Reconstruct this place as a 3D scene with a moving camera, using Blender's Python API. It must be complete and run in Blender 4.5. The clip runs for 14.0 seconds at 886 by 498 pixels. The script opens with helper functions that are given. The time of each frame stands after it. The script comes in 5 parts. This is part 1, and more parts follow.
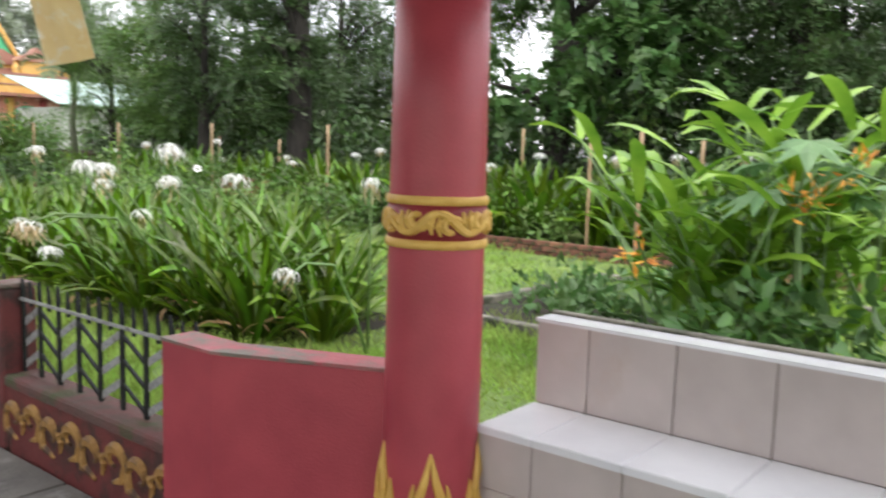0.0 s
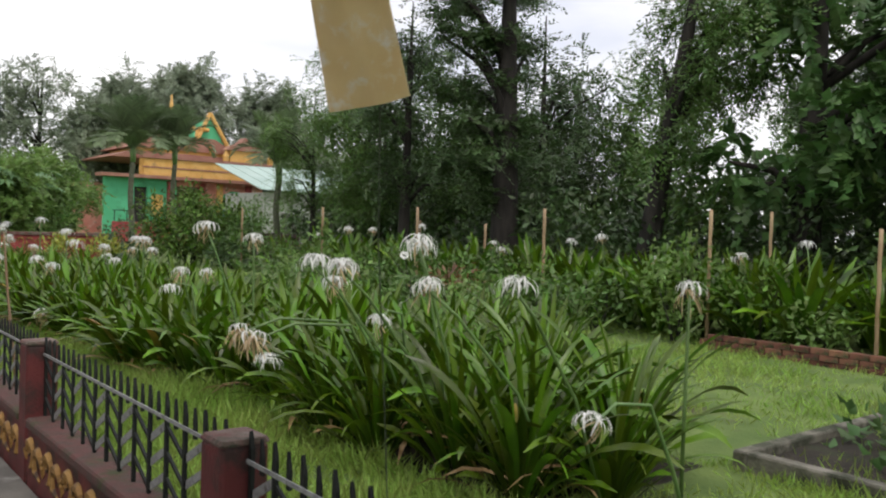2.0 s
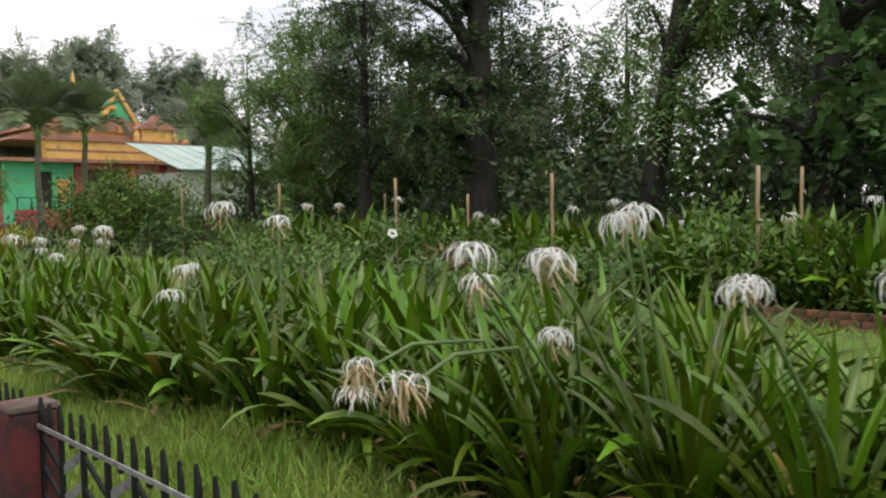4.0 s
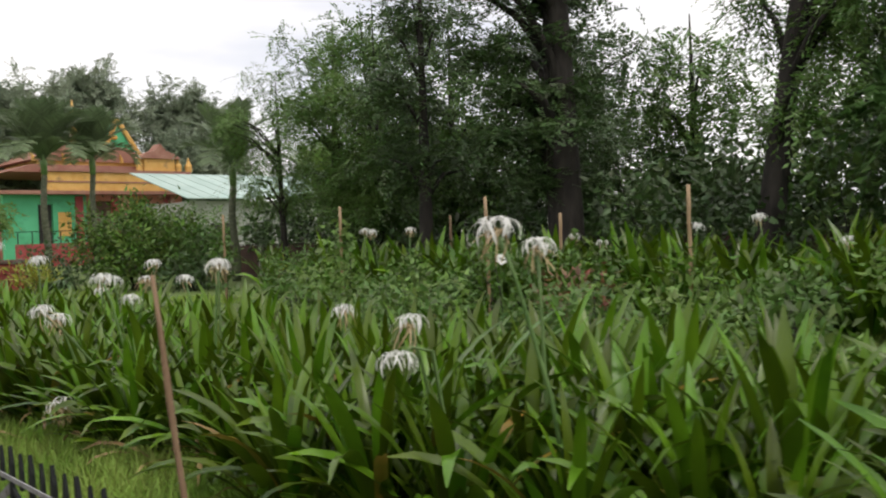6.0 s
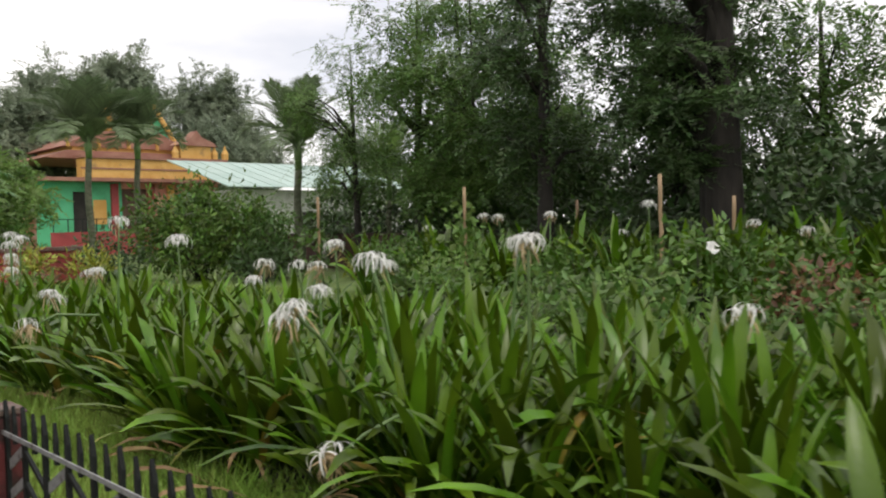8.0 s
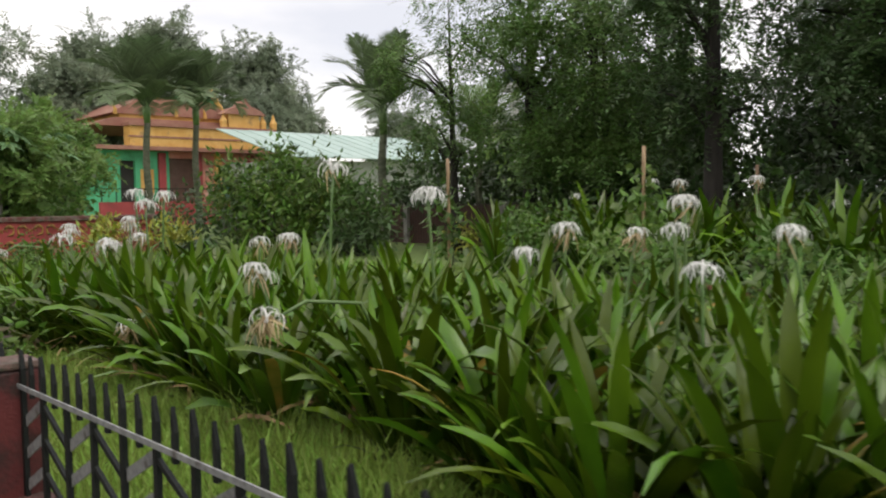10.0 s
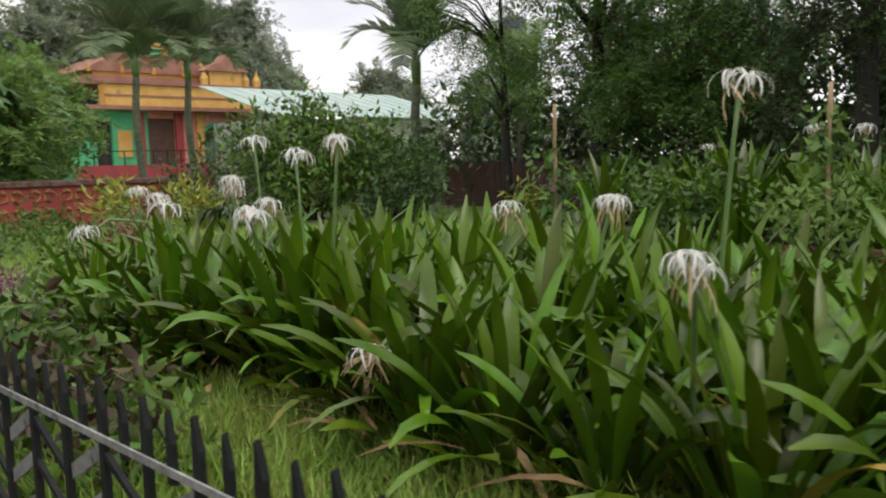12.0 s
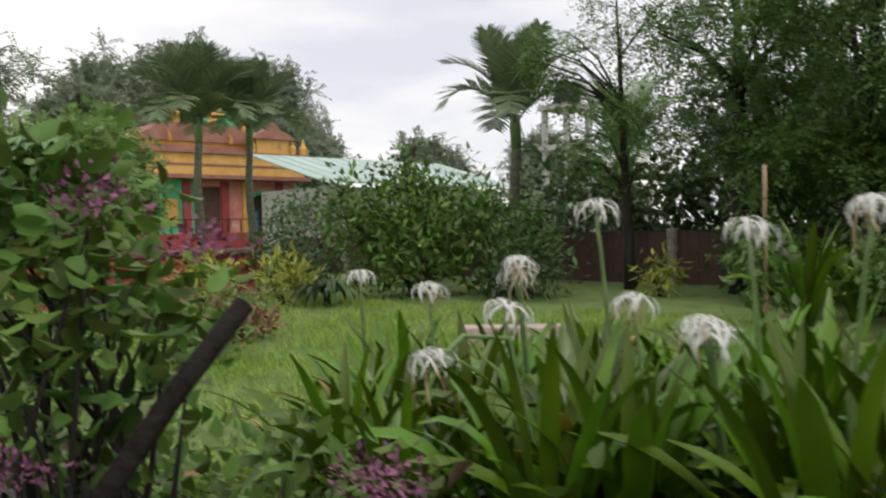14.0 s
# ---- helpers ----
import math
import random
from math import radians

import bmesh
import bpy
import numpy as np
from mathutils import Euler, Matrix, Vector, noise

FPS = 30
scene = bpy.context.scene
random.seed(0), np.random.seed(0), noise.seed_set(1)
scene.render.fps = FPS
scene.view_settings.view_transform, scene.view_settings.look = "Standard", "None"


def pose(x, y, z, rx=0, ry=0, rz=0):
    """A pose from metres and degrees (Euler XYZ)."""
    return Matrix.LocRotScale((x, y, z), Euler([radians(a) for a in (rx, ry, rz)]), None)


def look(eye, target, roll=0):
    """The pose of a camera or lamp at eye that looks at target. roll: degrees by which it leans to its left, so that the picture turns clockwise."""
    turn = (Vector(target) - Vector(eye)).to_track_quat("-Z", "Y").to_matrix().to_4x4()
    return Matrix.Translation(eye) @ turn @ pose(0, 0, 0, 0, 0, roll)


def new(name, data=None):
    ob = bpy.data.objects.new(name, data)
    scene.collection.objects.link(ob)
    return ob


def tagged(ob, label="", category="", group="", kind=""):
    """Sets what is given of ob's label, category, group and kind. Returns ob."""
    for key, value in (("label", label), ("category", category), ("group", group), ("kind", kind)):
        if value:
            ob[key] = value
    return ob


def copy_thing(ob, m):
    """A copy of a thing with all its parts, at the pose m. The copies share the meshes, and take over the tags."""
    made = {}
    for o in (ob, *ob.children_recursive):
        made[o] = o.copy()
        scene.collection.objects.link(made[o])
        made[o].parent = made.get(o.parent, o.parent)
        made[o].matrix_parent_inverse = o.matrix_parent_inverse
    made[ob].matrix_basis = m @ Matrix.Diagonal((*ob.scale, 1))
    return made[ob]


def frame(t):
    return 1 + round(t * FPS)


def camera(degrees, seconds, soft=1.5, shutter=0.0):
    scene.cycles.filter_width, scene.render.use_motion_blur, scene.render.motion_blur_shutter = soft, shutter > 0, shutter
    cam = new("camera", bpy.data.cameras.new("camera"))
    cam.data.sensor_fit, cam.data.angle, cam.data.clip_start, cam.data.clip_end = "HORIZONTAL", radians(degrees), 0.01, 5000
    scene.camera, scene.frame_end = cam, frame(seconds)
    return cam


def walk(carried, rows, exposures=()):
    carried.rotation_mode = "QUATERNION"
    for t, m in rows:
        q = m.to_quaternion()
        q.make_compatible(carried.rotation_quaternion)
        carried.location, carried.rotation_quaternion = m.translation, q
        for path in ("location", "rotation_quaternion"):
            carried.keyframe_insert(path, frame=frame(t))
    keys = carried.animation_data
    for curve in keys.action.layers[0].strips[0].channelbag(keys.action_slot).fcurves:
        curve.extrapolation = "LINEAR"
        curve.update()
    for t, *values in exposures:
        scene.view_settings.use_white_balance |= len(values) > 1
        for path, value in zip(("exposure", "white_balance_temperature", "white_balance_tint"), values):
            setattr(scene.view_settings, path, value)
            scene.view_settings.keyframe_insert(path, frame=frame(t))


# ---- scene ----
PATH = [
    (0, (-0.258, 0.13, 1.497), (1.293, 1.373, 1.267), 1.7),
    (0.5, (-0.079, 0.402, 1.508), (1.239, 1.899, 1.353), 3.3),
    (0.9, (0.015, 0.686, 1.521), (1.28, 2.23, 1.396), 3.2),
    (1, (0.048, 0.782, 1.535), (1.312, 2.329, 1.418), 2.9),
    (1.5, (0.22, 1.242, 1.542), (1.487, 2.789, 1.473), 2.1),
    (2, (0.313, 1.671, 1.528), (1.573, 3.224, 1.483), 1.8),
    (2.2, (0.352, 1.846, 1.55), (1.623, 3.39, 1.508), 1.5),
    (4.3, (0.539, 4.074, 1.494), (1.968, 5.469, 1.38), -0.7),
    (4.5, (0.563, 4.299, 1.469), (2.003, 5.682, 1.358), -0.6),
    (5, (0.624, 4.925, 1.484), (2.087, 6.287, 1.398), -0.3),
    (5.5, (0.627, 5.499, 1.493), (2.099, 6.85, 1.412), -0.8),
    (6, (0.635, 6.089, 1.506), (2.063, 7.489, 1.456), -2.1),
    (6.5, (0.612, 6.723, 1.483), (2.03, 8.132, 1.426), -3.1),
    (7, (0.633, 7.362, 1.445), (2.065, 8.756, 1.365), -3.4),
    (7.2, (0.626, 7.626, 1.464), (2.053, 9.026, 1.401), -3.0),
    (9.3, (0.679, 10.514, 1.296), (2.063, 11.954, 1.191), -0.4),
    (9.5, (0.67, 10.774, 1.32), (2.039, 12.228, 1.21), -0.7),
    (10, (0.681, 11.442, 1.298), (2.035, 12.909, 1.181), -0.8),
    (10.5, (0.758, 12.13, 1.312), (2.095, 13.613, 1.195), -1.0),
    (11, (0.755, 12.824, 1.288), (2.074, 14.323, 1.171), -0.8),
    (11.5, (0.84, 13.514, 1.272), (2.186, 14.986, 1.126), -1.1),
    (12, (0.796, 14.194, 1.253), (2.201, 15.602, 1.041), -1.5),
    (12.5, (0.843, 14.81, 1.266), (2.347, 16.114, 1.077), -2.4),
    (13, (0.817, 15.423, 1.294), (2.345, 16.707, 1.163), -2.8),
    (13.5, (0.794, 16.021, 1.286), (2.267, 17.368, 1.16), -3.0),
    (14, (0.812, 16.696, 1.325), (2.191, 18.143, 1.279), -1.4),
]

cam = camera(56.2, 14.0, soft=2.1, shutter=0.25)
walk(cam, [(t, look(eye, target, roll)) for t, eye, target, roll in PATH],
     exposures=[(0, 1.30, 6600, 13), (0.5, 1.02, 6700, 13), (1.2, 0.50, 6700, 13), (2.2, 0.28, 6700, 13), (5, 0.33, 6950, 13), (6, 0.28, 6950, 13), (6.5, 0.10, 6950, 13), (7, 0.28, 6950, 13), (11.5, 0.24, 6950, 13), (12.0, 0.28, 6950, 13), (12.5, 0.96, 6850, 13), (13.0, 0.45, 6950, 13), (13.6, 0.48, 6950, 13), (14, 0.14, 6900, 13)])

# ---- sky and light: bright overcast ----
world = bpy.data.worlds.new("overcast_sky")
scene.world = world
world.use_nodes = True
wn, wl = world.node_tree.nodes, world.node_tree.links
wn.clear()
w_out, w_bg = wn.new("ShaderNodeOutputWorld"), wn.new("ShaderNodeBackground")
w_sky, w_noise, w_ramp, w_mix, w_co = (wn.new("ShaderNodeTexSky"), wn.new("ShaderNodeTexNoise"), wn.new("ShaderNodeValToRGB"),
                                       wn.new("ShaderNodeMix"), wn.new("ShaderNodeTexCoord"))
w_map, w_gain = wn.new("ShaderNodeMapping"), wn.new("ShaderNodeMix")
SUN_EL, SUN_AZ = 58, 200
w_sky.sky_type, w_sky.sun_disc = "NISHITA", False
w_sky.sun_elevation, w_sky.sun_rotation = radians(SUN_EL), radians(SUN_AZ)
w_map.inputs["Scale"].default_value = (1, 1, 3.5)
w_noise.inputs["Scale"].default_value, w_noise.inputs["Detail"].default_value = 2.2, 6
w_ramp.color_ramp.elements[0].position, w_ramp.color_ramp.elements[0].color = 0.3, (0.62, 0.66, 0.74, 1)
w_ramp.color_ramp.elements[1].position, w_ramp.color_ramp.elements[1].color = 0.62, (1.0, 1.0, 1.0, 1)
w_gain.data_type, w_gain.blend_type = "RGBA", "MULTIPLY"
w_gain.inputs[0].default_value = 1.0
w_gain.inputs[6].default_value = (0.1, 0.1, 0.1, 1)
w_mix.data_type = "RGBA"
w_mix.inputs[0].default_value = 0.9
wl.new(w_co.outputs["Generated"], w_map.inputs["Vector"])
wl.new(w_map.outputs["Vector"], w_noise.inputs["Vector"])
wl.new(w_noise.outputs["Fac"], w_ramp.inputs["Fac"])
wl.new(w_sky.outputs["Color"], w_gain.inputs[7])
wl.new(w_gain.outputs[2], w_mix.inputs[6])
wl.new(w_ramp.outputs["Color"], w_mix.inputs[7])
wl.new(w_mix.outputs[2], w_bg.inputs["Color"])
wl.new(w_bg.outputs[0], w_out.inputs[0])
w_bg.inputs["Strength"].default_value = 1.15

sun = new("sun", bpy.data.lights.new("sun", "SUN"))
sun.data.energy, sun.data.angle, sun.data.color = 0.9, radians(25), (1.0, 0.97, 0.92)
sun.matrix_world = look((0, 0, 30), (-8 * math.sin(radians(SUN_AZ)), -8 * math.cos(radians(SUN_AZ)), 30 - 8 * math.tan(radians(SUN_EL))))


# ---- materials ----
def mat(name, c1, c2=None, scale=8.0, rough=0.6, bump=0.0, bump_scale=60.0, metal=0.0, vary=0.0, island=0.0, stain=None, stain_scale=2.0,
        stain_at=0.58, through_light=0.0, spec=0.5, stretch=(1, 1, 1)):
    """A surface of two tones in noise, with an optional stain, bump, per-piece variation and leaf translucency."""
    m = bpy.data.materials.new(name)
    m.use_nodes = True
    n, l = m.node_tree.nodes, m.node_tree.links
    b = n["Principled BSDF"]
    b.inputs["Roughness"].default_value, b.inputs["Metallic"].default_value = rough, metal
    b.inputs["Specular IOR Level"].default_value = spec
    co, mp = n.new("ShaderNodeTexCoord"), n.new("ShaderNodeMapping")
    mp.inputs["Scale"].default_value = stretch
    l.new(co.outputs["Object"], mp.inputs["Vector"])
    t = n.new("ShaderNodeTexNoise")
    t.inputs["Scale"].default_value, t.inputs["Detail"].default_value = scale, 6
    l.new(mp.outputs["Vector"], t.inputs["Vector"])
    r = n.new("ShaderNodeValToRGB")
    r.color_ramp.elements[0].position, r.color_ramp.elements[1].position = 0.34, 0.66
    r.color_ramp.elements[0].color, r.color_ramp.elements[1].color = (*c1, 1), (*(c2 or c1), 1)
    l.new(t.outputs["Fac"], r.inputs["Fac"])
    colour = r.outputs["Color"]
    if stain:
        s, sr, mx = n.new("ShaderNodeTexNoise"), n.new("ShaderNodeValToRGB"), n.new("ShaderNodeMix")
        s.inputs["Scale"].default_value, s.inputs["Detail"].default_value, s.inputs["Roughness"].default_value = stain_scale, 8, 0.65
        l.new(co.outputs["Object"], s.inputs["Vector"])
        sr.color_ramp.elements[0].position, sr.color_ramp.elements[1].position = stain_at - 0.04, stain_at + 0.08
        l.new(s.outputs["Fac"], sr.inputs["Fac"])
        mx.data_type = "RGBA"
        l.new(sr.outputs["Color"], mx.inputs[0])
        l.new(colour, mx.inputs[6])
        mx.inputs[7].default_value = (*stain, 1)
        colour = mx.outputs[2]
    if vary or island:
        h = n.new("ShaderNodeHueSaturation")
        src = n.new("ShaderNodeNewGeometry").outputs["Random Per Island"] if island else n.new("ShaderNodeObjectInfo").outputs["Random"]
        a = max(vary, island)
        mr, mh = n.new("ShaderNodeMapRange"), n.new("ShaderNodeMapRange")
        mr.inputs["To Min"].default_value, mr.inputs["To Max"].default_value = 1 - a, 1 + a
        mh.inputs["To Min"].default_value, mh.inputs["To Max"].default_value = 0.5 - 0.05 * a, 0.5 + 0.035 * a
        l.new(src, mr.inputs["Value"])
        l.new(src, mh.inputs["Value"])
        l.new(mr.outputs[0], h.inputs["Value"])
        l.new(mh.outputs[0], h.inputs["Hue"])
        l.new(colour, h.inputs["Color"])
        colour = h.outputs["Color"]
    l.new(colour, b.inputs["Base Color"])
    if bump:
        bt, bp = n.new("ShaderNodeTexNoise"), n.new("ShaderNodeBump")
        bt.inputs["Scale"].default_value, bt.inputs["Detail"].default_value = bump_scale, 5
        l.new(mp.outputs["Vector"], bt.inputs["Vector"])
        bp.inputs["Strength"].default_value, bp.inputs["Distance"].default_value = bump, 0.02
        l.new(bt.outputs["Fac"], bp.inputs["Height"])
        l.new(bp.outputs["Normal"], b.inputs["Normal"])
    if through_light:
        tr, ms = n.new("ShaderNodeBsdfTranslucent"), n.new("ShaderNodeMixShader")
        l.new(colour, tr.inputs["Color"])
        ms.inputs[0].default_value = through_light
        l.new(b.outputs[0], ms.inputs[1])
        l.new(tr.outputs[0], ms.inputs[2])
        l.new(ms.outputs[0], n["Material Output"].inputs["Surface"])
    return m


M_SOIL = mat("lawn_soil", (0.09, 0.15, 0.035), (0.16, 0.23, 0.06), 3, 0.95, 0.6, 30, stain=(0.09, 0.07, 0.045), stain_scale=0.9, stain_at=0.6)
M_BEDSOIL = mat("dark_bed_soil", (0.018, 0.015, 0.010), (0.04, 0.032, 0.022), 9, 0.95, 0.6, 40, stain=(0.03, 0.04, 0.015), stain_scale=3)
M_GRASS = mat("grass_blade", (0.25, 0.42, 0.07), (0.42, 0.56, 0.14), 1.2, 0.6, island=0.4, through_light=0.35)
M_CONCRETE = mat("path_concrete", (0.07, 0.066, 0.06), (0.165, 0.155, 0.135), 2.6, 0.7, 0.5, 45, stain=(0.26, 0.26, 0.24), stain_scale=4.5, stain_at=0.60)
M_OLDCON = mat("weathered_concrete", (0.16, 0.15, 0.12), (0.27, 0.25, 0.21), 7, 0.9, 0.5, 40, stain=(0.05, 0.055, 0.035), stain_scale=3, stain_at=0.5)
M_MAROON = mat("maroon_paint", (0.115, 0.022, 0.022), (0.16, 0.032, 0.03), 6, 0.62, 0.25, 70, stain=(0.045, 0.022, 0.018), stain_scale=4.5, stain_at=0.52)
M_WORN = mat("worn_cap", (0.17, 0.13, 0.11), (0.12, 0.035, 0.03), 9, 0.85, 0.5, 60, stain=(0.05, 0.05, 0.03), stain_scale=6, stain_at=0.56)
M_COPING = mat("worn_coping", (0.085, 0.055, 0.045), (0.13, 0.05, 0.045), 11, 0.85, 0.5, 60, stain=(0.055, 0.065, 0.025), stain_scale=5, stain_at=0.57)
M_SCUFFED = mat("scuffed_crimson", (0.44, 0.11, 0.12), (0.40, 0.075, 0.09), 7, 0.6, 0.3, 70, stain=(0.17, 0.15, 0.12), stain_scale=4.5, stain_at=0.47)
M_PINK = mat("crimson_paint", (0.30, 0.036, 0.052), (0.38, 0.052, 0.068), 4, 0.46, 0.1, 110, stain=(0.34, 0.045, 0.06), stain_scale=1.6, stain_at=0.6)
M_CRIMSON = mat("deep_crimson_paint", (0.20, 0.018, 0.026), (0.26, 0.028, 0.036), 9, 0.5, 0.1, 80)
# low tone, so that the added west wall bounces little light
M_PLASTER = mat("dull_plaster", (0.20, 0.18, 0.15), (0.29, 0.26, 0.22), 1.5, 0.9, 0.1, 30, stain=(0.12, 0.12, 0.09), stain_scale=0.8)
M_GOLD = mat("gold_paint", (0.52, 0.30, 0.055), (0.64, 0.41, 0.10), 16, 0.55, 0.2, 90)
M_OLDGOLD = mat("weathered_gold_paint", (0.27, 0.14, 0.035), (0.45, 0.26, 0.07), 22, 0.65, 0.3, 80, stain=(0.07, 0.035, 0.02), stain_scale=11, stain_at=0.50)
M_IRON = mat("dark_iron", (0.010, 0.013, 0.012), (0.018, 0.021, 0.019), 30, 0.6, 0.2, 120, spec=0.25)
# the pale grey carries the sky's reflection on the flat bars and rail
M_STEEL = mat("sheen_flat_bar", (0.22, 0.23, 0.23), (0.40, 0.41, 0.40), 40, 0.5, metal=0.1, stain=(0.10, 0.085, 0.07), stain_scale=14, stain_at=0.6)
M_TILE = mat("pale_tile", (0.42, 0.37, 0.35), (0.48, 0.425, 0.405), 5, 0.22, 0.03, 40, vary=0.05, stain=(0.44, 0.37, 0.33), stain_scale=3, stain_at=0.62)
M_SEAT = mat("white_seat_tile", (0.64, 0.65, 0.68), (0.70, 0.71, 0.73), 5, 0.15, 0.03, 40, vary=0.03)
M_GROUT = mat("grout", (0.16, 0.14, 0.13), (0.22, 0.20, 0.18), 30, 0.9, 0.2, 90)
M_LILY = mat("lily_leaf", (0.020, 0.064, 0.005), (0.135, 0.255, 0.012), 2.2, 0.30, 0.08, 60, vary=0.5, through_light=0.14, spec=0.45, stretch=(1, 1, 0.4))
M_LILYI = mat("lily_leaf_mass", (0.020, 0.064, 0.005), (0.135, 0.255, 0.012), 2.2, 0.30, 0.08, 60, island=0.5, through_light=0.14, spec=0.45, stretch=(1, 1, 0.4))
M_YELLOWED = mat("yellowing_leaf", (0.10, 0.17, 0.015), (0.42, 0.26, 0.05), 5, 0.45, 0.1, 60, vary=0.3, through_light=0.1)
M_DRYLEAF = mat("dry_leaf", (0.30, 0.19, 0.08), (0.42, 0.30, 0.15), 12, 0.8, 0.3, 60, island=0.3, through_light=0.2)
M_PETAL = mat("white_petal", (0.80, 0.81, 0.78), (0.88, 0.88, 0.86), 20, 0.5, island=0.05, through_light=0.3)
M_WITHER = mat("withered_petal", (0.46, 0.33, 0.17), (0.66, 0.54, 0.34), 15, 0.7, island=0.25, through_light=0.2)
M_STALK = mat("flower_stalk", (0.10, 0.19, 0.06), (0.16, 0.26, 0.09), 12, 0.45, vary=0.15)
M_BAMBOO = mat("dry_bamboo", (0.30, 0.20, 0.11), (0.44, 0.32, 0.19), 14, 0.7, 0.3, 60, vary=0.25, stretch=(1, 1, 0.15))
M_BARK = mat("dark_bark", (0.013, 0.011, 0.009), (0.034, 0.029, 0.024), 9, 0.92, 0.9, 22, stretch=(1, 1, 0.25))
M_LEAFDARK = mat("dark_leaf", (0.038, 0.075, 0.024), (0.078, 0.140, 0.044), 0.9, 0.45, island=0.45, through_light=0.28)
M_LEAFMID = mat("mid_leaf", (0.060, 0.13, 0.028), (0.13, 0.23, 0.052), 0.9, 0.45, island=0.45, through_light=0.3)
M_LEAFLIGHT = mat("light_leaf", (0.13, 0.24, 0.06), (0.24, 0.37, 0.10), 1.2, 0.45, island=0.35, through_light=0.4)
# pale grey-green: the air haze over distant crowns is put into the leaf colour
M_LEAFHAZE = mat("hazed_far_leaf", (0.16, 0.21, 0.14), (0.27, 0.32, 0.22), 0.3, 0.7, island=0.3, through_light=0.3)
M_SHRUB = mat("shrub_leaf", (0.045, 0.105, 0.018), (0.14, 0.24, 0.040), 2.5, 0.5, island=0.5, through_light=0.25, spec=0.35)
M_PALMTRUNK = mat("palm_trunk", (0.07, 0.085, 0.05), (0.15, 0.155, 0.105), 6, 0.85, 0.4, 30, stretch=(1, 1, 2.5))
M_LEAFPALM = mat("palm_leaf", (0.085, 0.13, 0.06), (0.16, 0.22, 0.11), 0.8, 0.5, island=0.3, through_light=0.25)
M_LEAFBIG = mat("broad_leaf", (0.055, 0.13, 0.035), (0.10, 0.20, 0.055), 2, 0.45, island=0.3, through_light=0.3)
M_GINGER = mat("ginger_leaf", (0.10, 0.24, 0.02), (0.26, 0.44, 0.05), 3, 0.36, island=0.28, through_light=0.3)
M_PAPAYA = mat("lobed_leaf", (0.12, 0.24, 0.10), (0.20, 0.33, 0.16), 4, 0.55, island=0.2, through_light=0.25)
M_CROTON = mat("yellow_leaf", (0.42, 0.40, 0.06), (0.22, 0.32, 0.05), 5, 0.45, island=0.35, through_light=0.2)
M_REDLEAF = mat("reddish_leaf", (0.24, 0.07, 0.05), (0.16, 0.14, 0.06), 5, 0.5, island=0.35, through_light=0.2)
M_DULLRED = mat("dull_red_leaf", (0.06, 0.032, 0.024), (0.10, 0.085, 0.036), 6, 0.6, island=0.4, through_light=0.2)
M_PURPLE = mat("purple_blossom", (0.16, 0.045, 0.10), (0.28, 0.10, 0.18), 25, 0.7, island=0.35)
M_ORANGE = mat("orange_blossom", (0.62, 0.24, 0.03), (0.75, 0.36, 0.06), 15, 0.55, island=0.25, through_light=0.2)
M_PALESTONE = mat("pale_pink_stone", (0.42, 0.33, 0.29), (0.55, 0.45, 0.40), 6, 0.85, 0.4, 40, stain=(0.25, 0.22, 0.18), stain_scale=4, stain_at=0.6)
M_BRICK = mat("mossy_brick", (0.17, 0.075, 0.05), (0.25, 0.11, 0.07), 14, 0.92, 0.5, 50, vary=0.3, stain=(0.06, 0.065, 0.03), stain_scale=6, stain_at=0.53)
M_GREENWALL = mat("green_wall_paint", (0.07, 0.42, 0.20), (0.10, 0.52, 0.27), 0.8, 0.7, 0.1, 20, stain=(0.06, 0.30, 0.15), stain_scale=0.7, stain_at=0.58)
M_REDWALL = mat("red_wall_paint", (0.30, 0.045, 0.05), (0.38, 0.065, 0.065), 1.2, 0.7, 0.1, 20, stain=(0.20, 0.05, 0.045), stain_scale=0.9, stain_at=0.57)
M_CORAL = mat("coral_wall_paint", (0.60, 0.22, 0.17), (0.70, 0.33, 0.26), 1.2, 0.75, 0.1, 20, stain=(0.75, 0.50, 0.42), stain_scale=1.4, stain_at=0.58)
M_OCHRE = mat("ochre_trim_paint", (0.60, 0.33, 0.08), (0.70, 0.43, 0.14), 1.5, 0.7, 0.1, 20, stain=(0.40, 0.24, 0.09), stain_scale=1.6, stain_at=0.6)
M_ROOFRED = mat("red_roof_sheet", (0.28, 0.12, 0.085), (0.38, 0.20, 0.14), 1.5, 0.7, 0.1, 20, vary=0.1)
M_TEAL = mat("pale_green_roof_sheet", (0.34, 0.48, 0.43), (0.43, 0.56, 0.51), 0.6, 0.5, 0.05, 20, vary=0.06)
# near-black colour standing for the shade of rooms behind openings
M_DARKIN = mat("shaded_interior", (0.03, 0.027, 0.025), (0.045, 0.04, 0.036), 3, 0.9)
M_WOODDOOR = mat("brown_door_wood", (0.10, 0.055, 0.04), (0.14, 0.08, 0.06), 3, 0.7, 0.2, 30)
M_BLUE = mat("blue_door_paint", (0.05, 0.16, 0.25), (0.07, 0.20, 0.30), 3, 0.6)
M_SHEET = mat("brown_fence_sheet", (0.060, 0.026, 0.022), (0.095, 0.042, 0.035), 2, 0.6, 0.2, 30, vary=0.25, stain=(0.035, 0.022, 0.02), stain_scale=2, stain_at=0.58)
M_POST = mat("concrete_post", (0.26, 0.24, 0.23), (0.36, 0.34, 0.32), 6, 0.9, 0.4, 30, stain=(0.12, 0.11, 0.10), stain_scale=4, stain_at=0.58)
